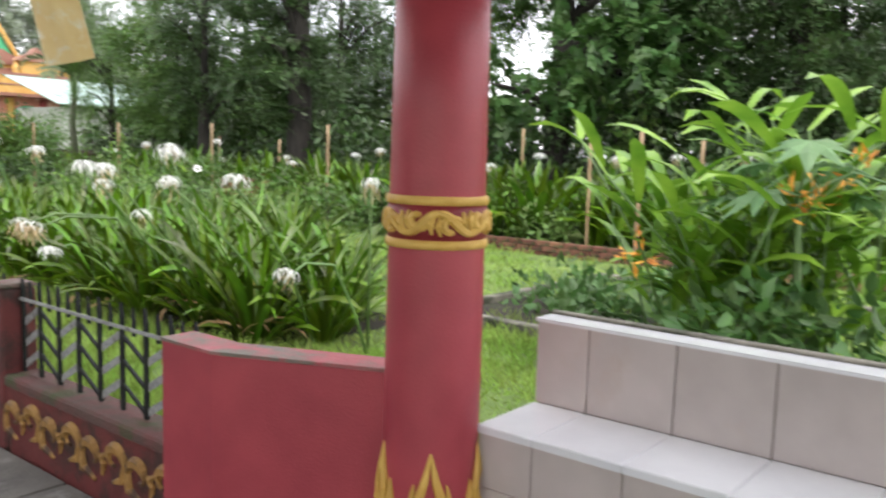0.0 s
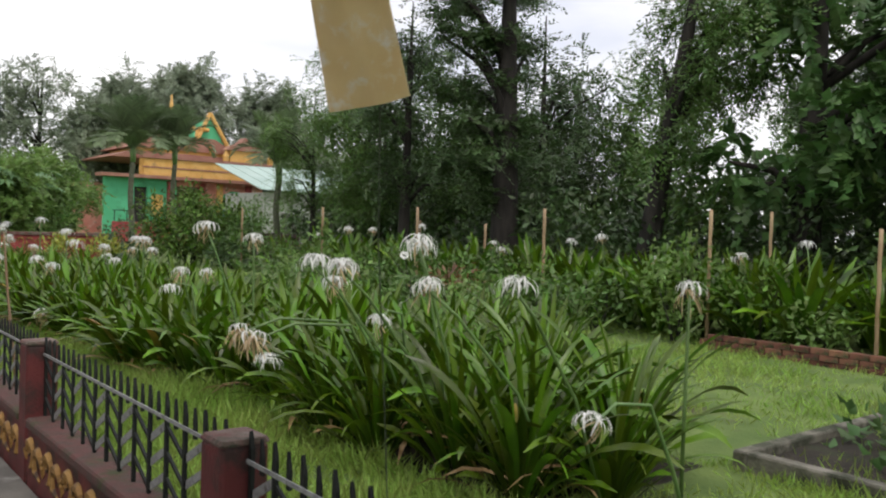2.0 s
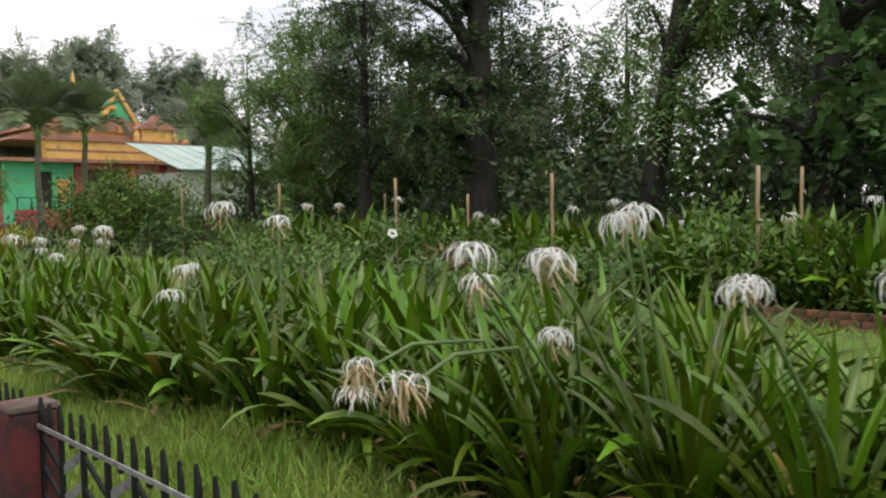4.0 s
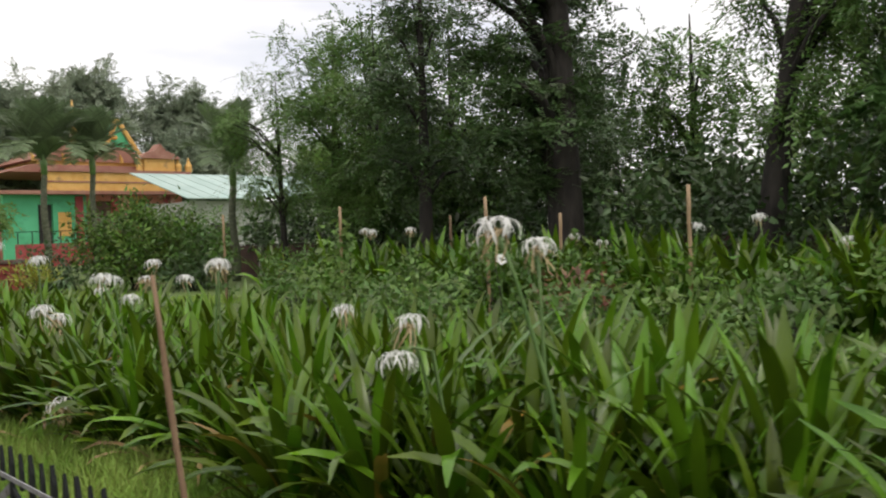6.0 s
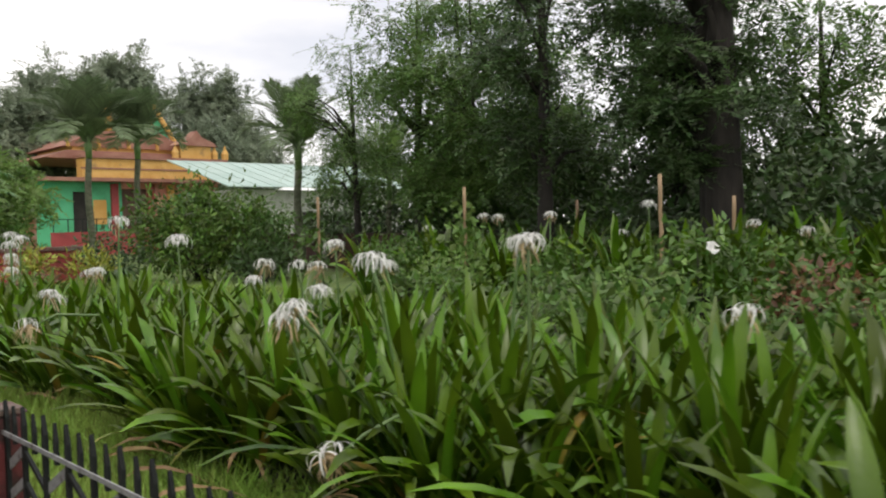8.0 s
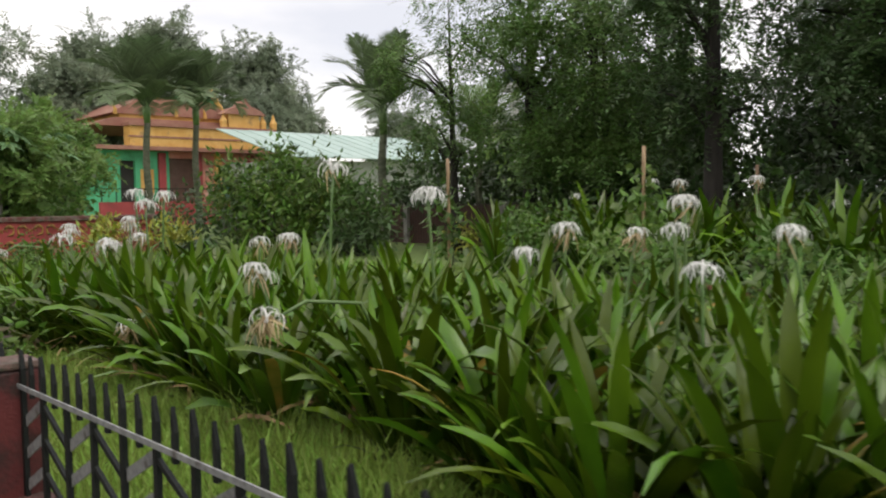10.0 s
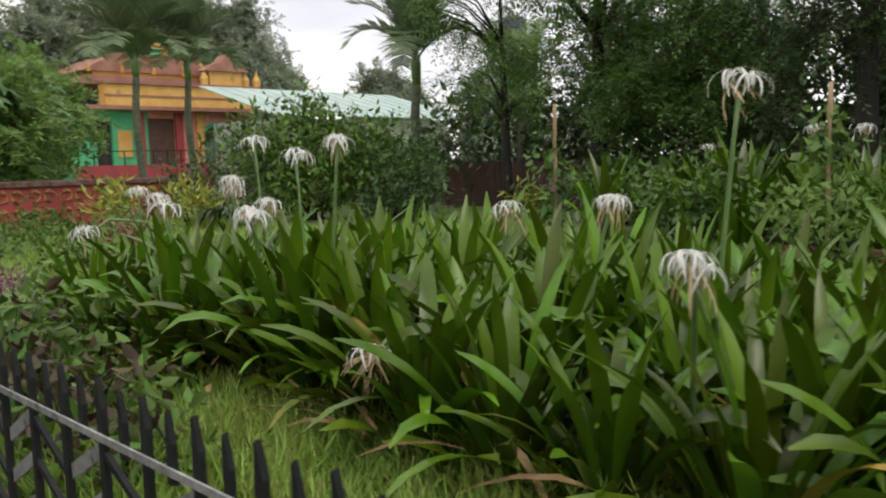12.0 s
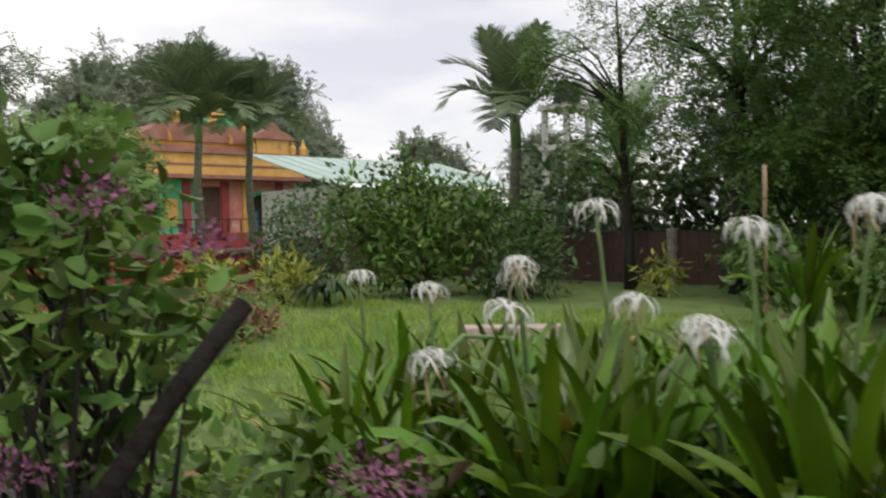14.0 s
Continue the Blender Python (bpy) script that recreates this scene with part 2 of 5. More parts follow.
M_WHITEWALL = mat("white_wall_paint", (0.36, 0.37, 0.35), (0.44, 0.44, 0.42), 1, 0.8, stain=(0.24, 0.25, 0.23), stain_scale=1, stain_at=0.6)
M_TANK = mat("dark_plastic_tank", (0.02, 0.025, 0.05), (0.03, 0.035, 0.06), 3, 0.45)
M_GREENPAINT = mat("green_petal_paint", (0.03, 0.17, 0.035), (0.05, 0.22, 0.05), 10, 0.5)
M_WOODEDGE = mat("dark_wood_edge", (0.035, 0.028, 0.024), (0.06, 0.05, 0.042), 20, 0.8, 0.3, 60)
M_PAPER = mat("tan_translucent_sheet", (0.76, 0.63, 0.38), (0.82, 0.71, 0.47), 7, 0.35, 0.1, 40, through_light=0.65, stain=(0.86, 0.84, 0.78), stain_scale=16, stain_at=0.58)
M_CLEAR = mat("milky_plastic_sheet", (0.62, 0.62, 0.60), (0.82, 0.82, 0.81), 16, 0.2, 0.2, 40, through_light=0.5)
M_CORD = mat("dark_cord", (0.05, 0.07, 0.04), (0.07, 0.09, 0.05), 20, 0.8)
M_CHAR = mat("charred_wood", (0.012, 0.010, 0.009), (0.025, 0.021, 0.019), 14, 0.9, 0.8, 30, spec=0.2)


# ---- mesh helpers ----
class Shape:
    """Collects vertices and faces of one mesh."""

    def __init__(self):
        self.v, self.f = [], []

    def add(self, verts, faces):
        k = len(self.v)
        self.v.extend(tuple(p) for p in verts)
        self.f.extend(tuple(i + k for i in q) for q in faces)
        return self

    def box(self, x0, y0, z0, x1, y1, z1, m=None):
        p = [Vector(c) for c in ((x0, y0, z0), (x1, y0, z0), (x1, y1, z0), (x0, y1, z0), (x0, y0, z1), (x1, y0, z1), (x1, y1, z1), (x0, y1, z1))]
        if m:
            p = [m @ c for c in p]
        return self.add(p, [(0, 3, 2, 1), (4, 5, 6, 7), (0, 1, 5, 4), (1, 2, 6, 5), (2, 3, 7, 6), (3, 0, 4, 7)])

    def soft_box(self, x0, y0, z0, x1, y1, z1, b=0.01):
        """A box with bevelled upright and top edges."""
        def ring(d, z):
            return [(x0 + d + b, y0 + d, z), (x1 - d - b, y0 + d, z), (x1 - d, y0 + d + b, z), (x1 - d, y1 - d - b, z),
                    (x1 - d - b, y1 - d, z), (x0 + d + b, y1 - d, z), (x0 + d, y1 - d - b, z), (x0 + d, y0 + d + b, z)]
        v = ring(0, z0) + ring(0, z1 - b) + ring(b * 0.7, z1)
        f = [tuple(reversed(range(8))), tuple(range(16, 24))]
        for k in (0, 8):
            f += [(k + i, k + (i + 1) % 8, k + 8 + (i + 1) % 8, k + 8 + i) for i in range(8)]
        return self.add(v, f)

    def tube(self, pts, radii, n=8, cap=True):
        pts = [Vector(p) for p in pts]
        v, f = [], []
        side = None
        for i, p in enumerate(pts):
            d = (pts[min(i + 1, len(pts) - 1)] - pts[max(i - 1, 0)]).normalized()
            if side is None:
                side = d.cross(Vector((0, 0, 1)) if abs(d.z) < 0.9 else Vector((1, 0, 0))).normalized()
            side = (side - d * side.dot(d)).normalized()
            up = d.cross(side)
            for k in range(n):
                a = 2 * math.pi * k / n
                v.append(p + (side * math.cos(a) + up * math.sin(a)) * radii[i])
        for i in range(len(pts) - 1):
            f += [(i * n + k, i * n + (k + 1) % n, (i + 1) * n + (k + 1) % n, (i + 1) * n + k) for k in range(n)]
        if cap:
            f += [tuple(reversed(range(n))), tuple(range((len(pts) - 1) * n, len(pts) * n))]
        return self.add(v, f)

    def lathe(self, profile, n=24):
        v, f = [], []
        for r, z in profile:
            v += [(r * math.cos(2 * math.pi * k / n), r * math.sin(2 * math.pi * k / n), z) for k in range(n)]
        for i in range(len(profile) - 1):
            f += [(i * n + k, i * n + (k + 1) % n, (i + 1) * n + (k + 1) % n, (i + 1) * n + k) for k in range(n)]
        f += [tuple(reversed(range(n))), tuple(range((len(profile) - 1) * n, len(profile) * n))]
        return self.add(v, f)

    def prism(self, outline, axis, lo, hi):
        """An outline of two coordinates, pushed along an axis."""
        k = len(outline)
        def at(p, c):
            return {"x": (c, *p), "y": (p[0], c, p[1]), "z": (*p, c)}[axis]
        return self.add([at(p, lo) for p in outline] + [at(p, hi) for p in outline],
                        [tuple(range(k)), tuple(reversed(range(k, 2 * k)))] + [(i, k + i, k + (i + 1) % k, (i + 1) % k) for i in range(k)])

    def mesh(self, name, material, smooth=False):
        me = bpy.data.meshes.new(name)
        me.from_pydata(self.v, [], self.f)
        me.materials.append(material)
        bm = bmesh.new()
        bm.from_mesh(me)
        bmesh.ops.recalc_face_normals(bm, faces=bm.faces)
        bm.to_mesh(me)
        bm.free()
        if smooth:
            me.polygons.foreach_set("use_smooth", [True] * len(me.polygons))
        return me


def thing(name, label, category, at=(0, 0, 0), group="", kind="", turn=0.0):
    ob = new(name)
    ob.empty_display_size = 0.1
    ob.matrix_world = pose(*at, 0, 0, turn)
    return tagged(ob, label, category, group, kind)


def part(name, data, material, parent=None, label="", m=None, smooth=False):
    """One mesh object under a thing or part; data is a Shape or a ready mesh."""
    me = data.mesh(name, material, smooth) if isinstance(data, Shape) else data
    ob = new(name, me)
    ob.parent = parent
    if m is not None:
        ob.matrix_basis = m
    return tagged(ob, label)


def solid(name, data, material, label, category, kind="", smooth=False, group=""):
    """A top-level thing that is a single mesh."""
    return tagged(part(name, data, material, None, smooth=smooth), label, category, group, kind)


def soft_noise(x, y, s=1.0):
    return noise.noise(Vector((x * s, y * s, 3.7)))


def card_mesh(name, centre, along, across, length, width, material, fold=0.18, fine=False):
    """Many pointed, folded leaves from arrays: centre (n,3), unit directions along and across (n,3), sizes (n). fine: a rounder outline."""
    n = len(centre)
    up = np.cross(along, across)
    L, W = length[:, None], width[:, None]
    lo = up * (W * fold)
    def at(q, side, drop=0.0):
        return centre + along * L * q + across * W * side + lo * (1.0 if side else -0.3) - up * L * drop
    if fine:
        v = [centre, at(0.28, 0.42), at(0.62, 0.44, 0.02), at(1.0, 0.0, 0.12), at(0.62, -0.44, 0.02), at(0.28, -0.42), at(0.30, 0.0), at(0.64, 0.0, 0.02)]
        tris = [(0, 1, 6), (1, 2, 7), (1, 7, 6), (2, 3, 7), (3, 4, 7), (4, 5, 7), (5, 6, 7), (5, 0, 6)]
    else:
        v = [centre, at(0.45, 0.5), at(1.0, 0.0, 0.06), at(0.45, -0.5)]
        tris = [(0, 1, 2), (0, 2, 3)]
    k = len(v)
    v = np.stack(v, 1).reshape(-1, 3)
    f = (np.arange(n)[:, None, None] * k + np.array(tris)[None]).reshape(-1, 3)
    me = bpy.data.meshes.new(name)
    me.vertices.add(len(v))
    me.vertices.foreach_set("co", v.astype(np.float32).ravel())
    me.loops.add(f.size)
    me.loops.foreach_set("vertex_index", f.astype(np.int32).ravel())
    me.polygons.add(len(f))
    me.polygons.foreach_set("loop_start", np.arange(0, f.size, 3, dtype=np.int32))
    me.update(calc_edges=True)
    me.materials.append(material)
    return me


def unit(a):
    return a / np.maximum(np.linalg.norm(a, axis=-1, keepdims=True), 1e-9)


def leaf_cloud(rng, clumps, per, spread, size, ratio, droop, flat=1.0):
    """Arrays for card_mesh: clumps (n,3) of leaves that point away from the clump's middle and hang by droop."""
    n = len(clumps) * per
    off = rng.normal(size=(n, 3)) * spread * [1, 1, flat]
    centre = np.repeat(clumps, per, 0) + off
    along = unit(unit(off) * 0.7 + rng.normal(size=(n, 3)) * 0.5 + [0, 0, -droop])
    across = unit(np.cross(along, rng.normal(size=(n, 3)) * 0.6 + [0, 0, 1]))
    length = size * rng.uniform(0.6, 1.25, n)
    return centre, along, across, length, length * ratio



def spray_cloud(rng, clumps, twigs, leaflets, reach, size, ratio, droop, flat=1.0):
    """Arrays for card_mesh: from each clump several twigs spread, each with leaflets in one plane to both sides."""
    n = len(clumps) * twigs
    d = rng.normal(size=(n, 3)) * [1, 1, flat] + [0, 0, -droop * 0.5]
    d = unit(d)
    start = np.repeat(clumps, twigs, 0) + rng.normal(size=(n, 3)) * reach * 0.25 * [1, 1, flat]
    side = unit(np.cross(d, rng.normal(size=(n, 3)) * 0.35 + [0, 0, 1]))
    q = np.linspace(0.1, 1.0, leaflets)
    reach_n = reach * rng.uniform(0.6, 1.3, n)
    centre = start[:, None] + d[:, None] * (reach_n[:, None] * q)[..., None] + np.array([0, 0, -droop])[None, None] * (reach_n[:, None] * q ** 2)[..., None] * 0.5
    sign = np.where(np.arange(leaflets) % 2, 1.0, -1.0)
    along = unit(d[:, None] * 0.65 + side[:, None] * sign[None, :, None] * 0.8 + rng.normal(size=(n, leaflets, 3)) * 0.18 + [0, 0, -0.35 * droop])
    centre, along = centre.reshape(-1, 3), along.reshape(-1, 3)
    nrm = unit(np.cross(np.repeat(d, leaflets, 0), np.repeat(side, leaflets, 0)) + rng.normal(size=centre.shape) * 0.25)
    across = unit(np.cross(nrm, along))
    length = size * rng.uniform(0.65, 1.25, len(centre))
    return centre, along, across, length, length * ratio



# ---- ground, path ----
G = 0.10          # the garden lies a little higher than the path
FX = 1.57         # line of the front fence


def ground_height(x, y):
    return -0.05 if x < 1.6 else G + 0.025 * soft_noise(x, y, 0.9) if x < 40 and abs(y) < 80 else G


gx = [-600, -40, -4, 1.50, 1.62, 2.0, 2.5, 3, 3.5, 4, 4.5, 5, 5.5, 6, 6.5, 7, 7.5, 8, 9, 10, 11, 12, 14, 16, 20, 30, 45, 90, 600]
gy = [-600, -60, -10] + [-4 + 0.6 * i for i in range(50)] + [28, 32, 40, 60, 90, 600]
sh = Shape()
sh.add([(x, y, ground_height(x, y)) for x in gx for y in gy],
       [(i * len(gy) + j, (i + 1) * len(gy) + j, (i + 1) * len(gy) + j + 1, i * len(gy) + j + 1) for i in range(len(gx) - 1) for j in range(len(gy) - 1)])
solid("ground", sh, M_SOIL, "damp soil and short lawn of the garden", "ground", "structure")

path = thing("pavement", "grey stained concrete path along the fence", "path", kind="structure")
y = -6.0
while y < 26:
    s = Shape()
    s.soft_box(-3.2, y + 0.006, -0.10, 1.47, y + 2.394, 0.0, 0.008)
    part("slab", s, M_CONCRETE, path)
    y += 2.4


# ---- front fence: pillars, low walls with scrolls, iron grilles ----
def scroll(s, y, z, x, size, flip):
    """A curled leaf in relief on a wall that faces -x, or round a column when bent afterwards."""
    pts, rad = [], []
    for i in range(15):
        a = i / 14 * 4.6
        r = size * (0.50 - 0.36 * i / 14)
        pts.append((x, y + flip * (math.cos(a) * r), z + math.sin(a) * r * 0.95))
        rad.append((0.006 + 0.014 * math.sin(math.pi * min(1, (i + 1) / 11))) * size / 0.13 if size < 0.15 else 0.010 + 0.017 * math.sin(math.pi * min(1, (i + 1) / 11)) * size / 0.16)
    s.tube(pts, rad, 6)
    s.tube([(x, y + flip * size * 0.5, z), (x, y + flip * size * 0.42, z - size * 0.42), (x, y - flip * size * 0.15, z - size * 0.62)],
           [0.016, 0.022 * size / 0.16, 0.008], 6)
    s.tube([(x, y - flip * size * 0.35, z + size * 0.15), (x, y - flip * size * 0.62, z - size * 0.05), (x, y - flip * size * 0.5, z - size * 0.4)],
           [0.008, 0.018, 0.006], 6)


PILLARS = [4.31, 6.96, 9.50, 11.95, 14.42, 16.88, 19.4, 21.9]
LINE_X = [1.56, 1.555, 1.555, 1.545, 1.46, 1.425, 1.41, 1.40]     # the fence bends a little towards the path
SINK = [0, 0, 0, -0.01, -0.015, -0.015, -0.015, -0.015]


def along_fence(i):
    """The pose that lays bay i, drawn straight on the fence line, between its two pillars."""
    y0, y1 = (2.77, 4.31) if i == 0 else (PILLARS[i - 1], PILLARS[i])
    x0, x1 = (1.56, 1.56) if i == 0 else (LINE_X[i - 1], LINE_X[i])
    return pose(x0, y0, SINK[i], 0, 0, math.degrees(math.atan2(x0 - x1, y1 - y0))) @ Matrix.Translation((-FX, -y0, 0))


for i, py in enumerate(PILLARS):
    p = thing("fence_pillar", "square maroon painted concrete fence pillar with a worn top", "pillar", (LINE_X[i], py, SINK[i]), "pillars of the front fence")
    s = Shape()
    s.soft_box(-0.087, -0.087, -0.04, 0.087, 0.087, 0.785, 0.012)
    part("shaft", s, M_MAROON, p)
    s = Shape()
    s.soft_box(-0.091, -0.091, 0.787, 0.091, 0.091, 0.806, 0.012)
    part("cap", s, M_WORN, p, "weathered bare concrete cap")

ends = [2.77] + PILLARS
for i in range(len(ends) - 1):
    a, b = ends[i] + (0.088 if i else 0.0), ends[i + 1] - 0.088
    w = thing("fence_wall", "low maroon plinth wall with gold scroll relief", "low wall", (0, 0, 0), "plinth walls of the front fence")
    w.matrix_world = along_fence(i)
    s = Shape()
    s.soft_box(FX - 0.075, a + 0.002, -0.04, FX + 0.075, b - 0.002, 0.32, 0.01)
    part("body", s, M_MAROON, w)
    s = Shape()
    s.soft_box(FX - 0.09, a + 0.003, 0.322, FX + 0.09, b - 0.003, 0.372, 0.012)
    part("coping", s, M_COPING, w, "worn mossy coping")
    n = max(3, round((b - a) / 0.19))
    for k in range(n):
        s = Shape()
        scroll(s, 0, 0, 0, 0.16, 1 if k % 2 else -1)
        part("scroll", s, M_OLDGOLD, w, m=pose(FX - 0.078, a + (k + 0.5) * (b - a) / n, 0.185 + 0.012 * (-1) ** k))
    g = thing("iron_grille", "black iron fence grille with pointed bars and slanting flat bars", "fence", (0, 0, 0), "grilles of the front fence")
    g.matrix_world = Matrix.Translation((0.015, 0, 0)) @ along_fence(i)
    nb = round((b - a) / 0.185)
    lift = -SINK[i]
    step = (b - a) / nb
    bar = Shape()
    bar.box(-0.007, -0.011, 0.373, 0.007, 0.011, 0.775 + lift)
    bar.add([(-0.007, -0.011, 0.775 + lift), (0.007, -0.011, 0.775 + lift), (0.007, 0.011, 0.775 + lift), (-0.007, 0.011, 0.775 + lift),
             (-0.006, 0.006, 0.835 + lift), (0.006, 0.006, 0.835 + lift), (0.006, 0.011, 0.83 + lift), (-0.006, 0.011, 0.83 + lift)],
            [(0, 1, 5, 4), (1, 2, 6, 5), (2, 3, 7, 6), (3, 0, 4, 7), (4, 5, 6, 7)])
    bar_me = bar.mesh("bar", M_IRON)
    short = Shape()
    short.box(-0.006, -0.010, 0.705, 0.006, 0.010, 0.765 + lift)
    short.add([(-0.006, -0.01, 0.765 + lift), (0.006, -0.01, 0.765 + lift), (0.006, 0.01, 0.765 + lift), (-0.006, 0.01, 0.765 + lift),
               (-0.005, 0.005, 0.825 + lift), (0.005, 0.005, 0.825 + lift), (0.005, 0.010, 0.82 + lift), (-0.005, 0.010, 0.82 + lift)],
              [(0, 1, 5, 4), (1, 2, 6, 5), (2, 3, 7, 6), (3, 0, 4, 7), (4, 5, 6, 7)])
    short_me = short.mesh("spike", M_IRON)
    d1, d2 = Shape(), Shape()
    # a rising dark brace and a falling grey flat bar take turns between the bars
    for zz in (0.39, 0.495, 0.60):
        for d, x0, za, zb, w in ((d1, 0.006, zz, zz + 0.085, 0.016), (d2, 0.003, zz + 0.085, zz - 0.005, 0.036)):
            d.add([(-x0, 0.011, za), (x0, 0.011, za), (x0, step - 0.011, zb), (-x0, step - 0.011, zb),
                   (-x0, 0.011, za + w), (x0, 0.011, za + w), (x0, step - 0.011, zb + w), (-x0, step - 0.011, zb + w)],
                  [(0, 3, 2, 1), (4, 5, 6, 7), (0, 1, 5, 4), (1, 2, 6, 5), (2, 3, 7, 6), (3, 0, 4, 7)])
    d1_me, d2_me = d1.mesh("brace", M_IRON), d2.mesh("flat_bar", M_STEEL)
    for k in range(nb + 1):
        yy = min(max(a + k * step, a + 0.013), b - 0.013)
        part("bar", bar_me, None, g, m=pose(FX, yy, 0))
        if k < nb:
            part("spike", short_me, None, g, m=pose(FX, yy + step / 2, 0))
            if k % 2:
                part("flat_bar", d2_me, None, g, "scuffed flat bars, pale grey for their sky sheen", m=pose(FX + 0.004, yy, 0))
            else:
                part("brace", d1_me, None, g, m=pose(FX, yy, 0))
    s = Shape()
    s.box(FX - 0.014, a, 0.726, FX - 0.008, b, 0.741)
    part("rail", s, M_STEEL, g, "scuffed flat top rail, pale grey for its sky sheen")

# thin bamboo stick that leans on the fence
s = Shape()
s.tube([(1.625 - 0.010 * k + 0.003 * math.sin(k), 7.865 + 0.010 * k, 0.373 + 0.131 * k) for k in range(9)], [0.0105 - 0.0006 * k + (0.002 if k % 3 == 0 else 0) for k in range(9)], 8)
solid("bamboo_stick", s, M_BAMBOO, "thin dry bamboo stick standing on the fence wall", "stick", smooth=True)

# ---- pavilion corner: column, red parapet, tiled bench ----
CX, CY, CR = 1.726, 1.747, 0.150
col = thing("column", "round crimson column with a gold scroll band and lotus capital", "column", (CX, CY, 0))
s = Shape()
s.lathe([(CR + 0.004, -0.02), (CR + 0.003, 0.4), (CR, 1.2), (CR - 0.004, 1.6), (CR - 0.008, 1.99)], 48)
part("shaft", s, M_PINK, col, smooth=True)
for z in (1.227, 1.357):
    s = Shape()
    s.lathe([(CR - 0.01, z - 0.014), (CR + 0.007, z - 0.013), (CR + 0.010, z), (CR + 0.007, z + 0.013), (CR - 0.01, z + 0.014)], 48)
    part("band_ring", s, M_GOLD, col, smooth=True)


def wrap(s, r):
    """Bends a relief drawn on the y-z plane round a column of radius r."""
    s.v = [((r - p[0]) * math.cos(p[1] / r), (r - p[0]) * math.sin(p[1] / r), p[2]) for p in s.v]
    return s


s = Shape()
s.lathe([(CR - 0.01, 1.241), (CR + 0.003, 1.242), (CR + 0.003, 1.342), (CR - 0.01, 1.343)], 48)
part("band", s, M_CRIMSON, col, "deep crimson band", smooth=True)
WAVES = 5
WAVE = 2 * math.pi * CR / WAVES
for k in range(WAVES):
    # a running stem that swings up and down, with a curl in each bend and short leaves off it
    s = Shape()
    s.tube([(-0.006, WAVE * i / 16, 0.030 * math.cos(2 * math.pi * i / 16)) for i in range(17)], [0.010 + 0.005 * abs(math.sin(2 * math.pi * i / 16)) for i in range(17)], 7)
    for y0, flip in ((0.0, 1), (WAVE / 2, -1)):
        pts = []
        for i in range(12):
            a, r = 0.6 + 4.6 * i / 11, 0.034 - 0.024 * i / 11
            pts.append((-0.007, y0 + 0.034 + r * math.cos(a), flip * (-0.012 + r * math.sin(a))))
        s.tube(pts, [0.007 + 0.006 * math.sin(math.pi * (i + 1) / 13) for i in range(12)], 6)
        s.tube([(-0.005, y0 - 0.012, flip * 0.022), (-0.009, y0 - 0.026, flip * -0.002), (-0.005, y0 - 0.022, flip * -0.034)], [0.005, 0.012, 0.004], 6)
        s.tube([(-0.005, y0 + 0.004, flip * 0.020), (-0.009, y0 - 0.004, flip * -0.010), (-0.005, y0 + 0.004, flip * -0.038)], [0.005, 0.011, 0.004], 6)
    part("band_scroll", wrap(s, CR), M_GOLD, col, m=pose(0, 0, 1.292, 0, 0, 360 / WAVES * k + 6))
for k in range(5):
    s = Shape()
    for q in (1, -1):
        s.tube([(-0.004, 0, 0.03), (-0.010, q * 0.026, 0.075), (-0.010, q * 0.030, 0.11), (-0.008, q * 0.016, 0.16), (-0.003, 0.0, 0.245)], [0.012, 0.016, 0.015, 0.012, 0.003], 7)
        s.tube([(-0.004, q * 0.012, 0.0), (-0.009, q * 0.050, 0.045), (-0.008, q * 0.058, 0.085), (-0.004, q * 0.050, 0.145)], [0.012, 0.018, 0.013, 0.003], 7)
        s.tube([(-0.004, q * 0.030, -0.04), (-0.008, q * 0.070, -0.005), (-0.007, q * 0.082, 0.03), (-0.004, q * 0.076, 0.085)], [0.012, 0.016, 0.011, 0.003], 7)
    s.tube([(-0.004, 0, -0.06), (-0.010, 0, 0.0), (-0.006, 0, 0.05)], [0.02, 0.018, 0.008], 7)
    part("flame_ornament", wrap(s, CR), M_GOLD, col, m=pose(0, 0, 0.352, 0, 0, 72 * k + 4))
s = Shape()
s.lathe([(CR - 0.008, 1.985), (CR + 0.01, 1.99), (CR + 0.07, 2.03), (CR + 0.15, 2.09), (CR + 0.20, 2.17), (CR + 0.19, 2.22), (CR + 0.16, 2.23)], 48)
part("capital", s, M_PINK, col, "flared crimson lotus capital", smooth=True)
for k in range(8):
    s = Shape()
    rows = [(CR + 0.074, 2.026, 0.045), (CR + 0.155, 2.085, 0.085), (CR + 0.207, 2.168, 0.10), (CR + 0.198, 2.218, 0.07)]
    v = []
    for r, z, w in rows:
        for q in (-1, -0.5, 0, 0.5, 1):
            v.append((r * math.cos(q * w / r), r * math.sin(q * w / r), z + 0.002))
    s.add(v, [(5 * i + j, 5 * i + j + 1, 5 * i + j + 6, 5 * i + j + 5) for i in range(3) for j in range(4)])
    s.add([(p[0] - 0.012, p[1], p[2] + 0.004) for p in v], [(5 * i + j, 5 * i + j + 5, 5 * i + j + 6, 5 * i + j + 1) for i in range(3) for j in range(4)])
    part("petal", s, M_GREENPAINT, col, "green painted petal", m=pose(0, 0, 0, 0, 0, 45 * k + 20))

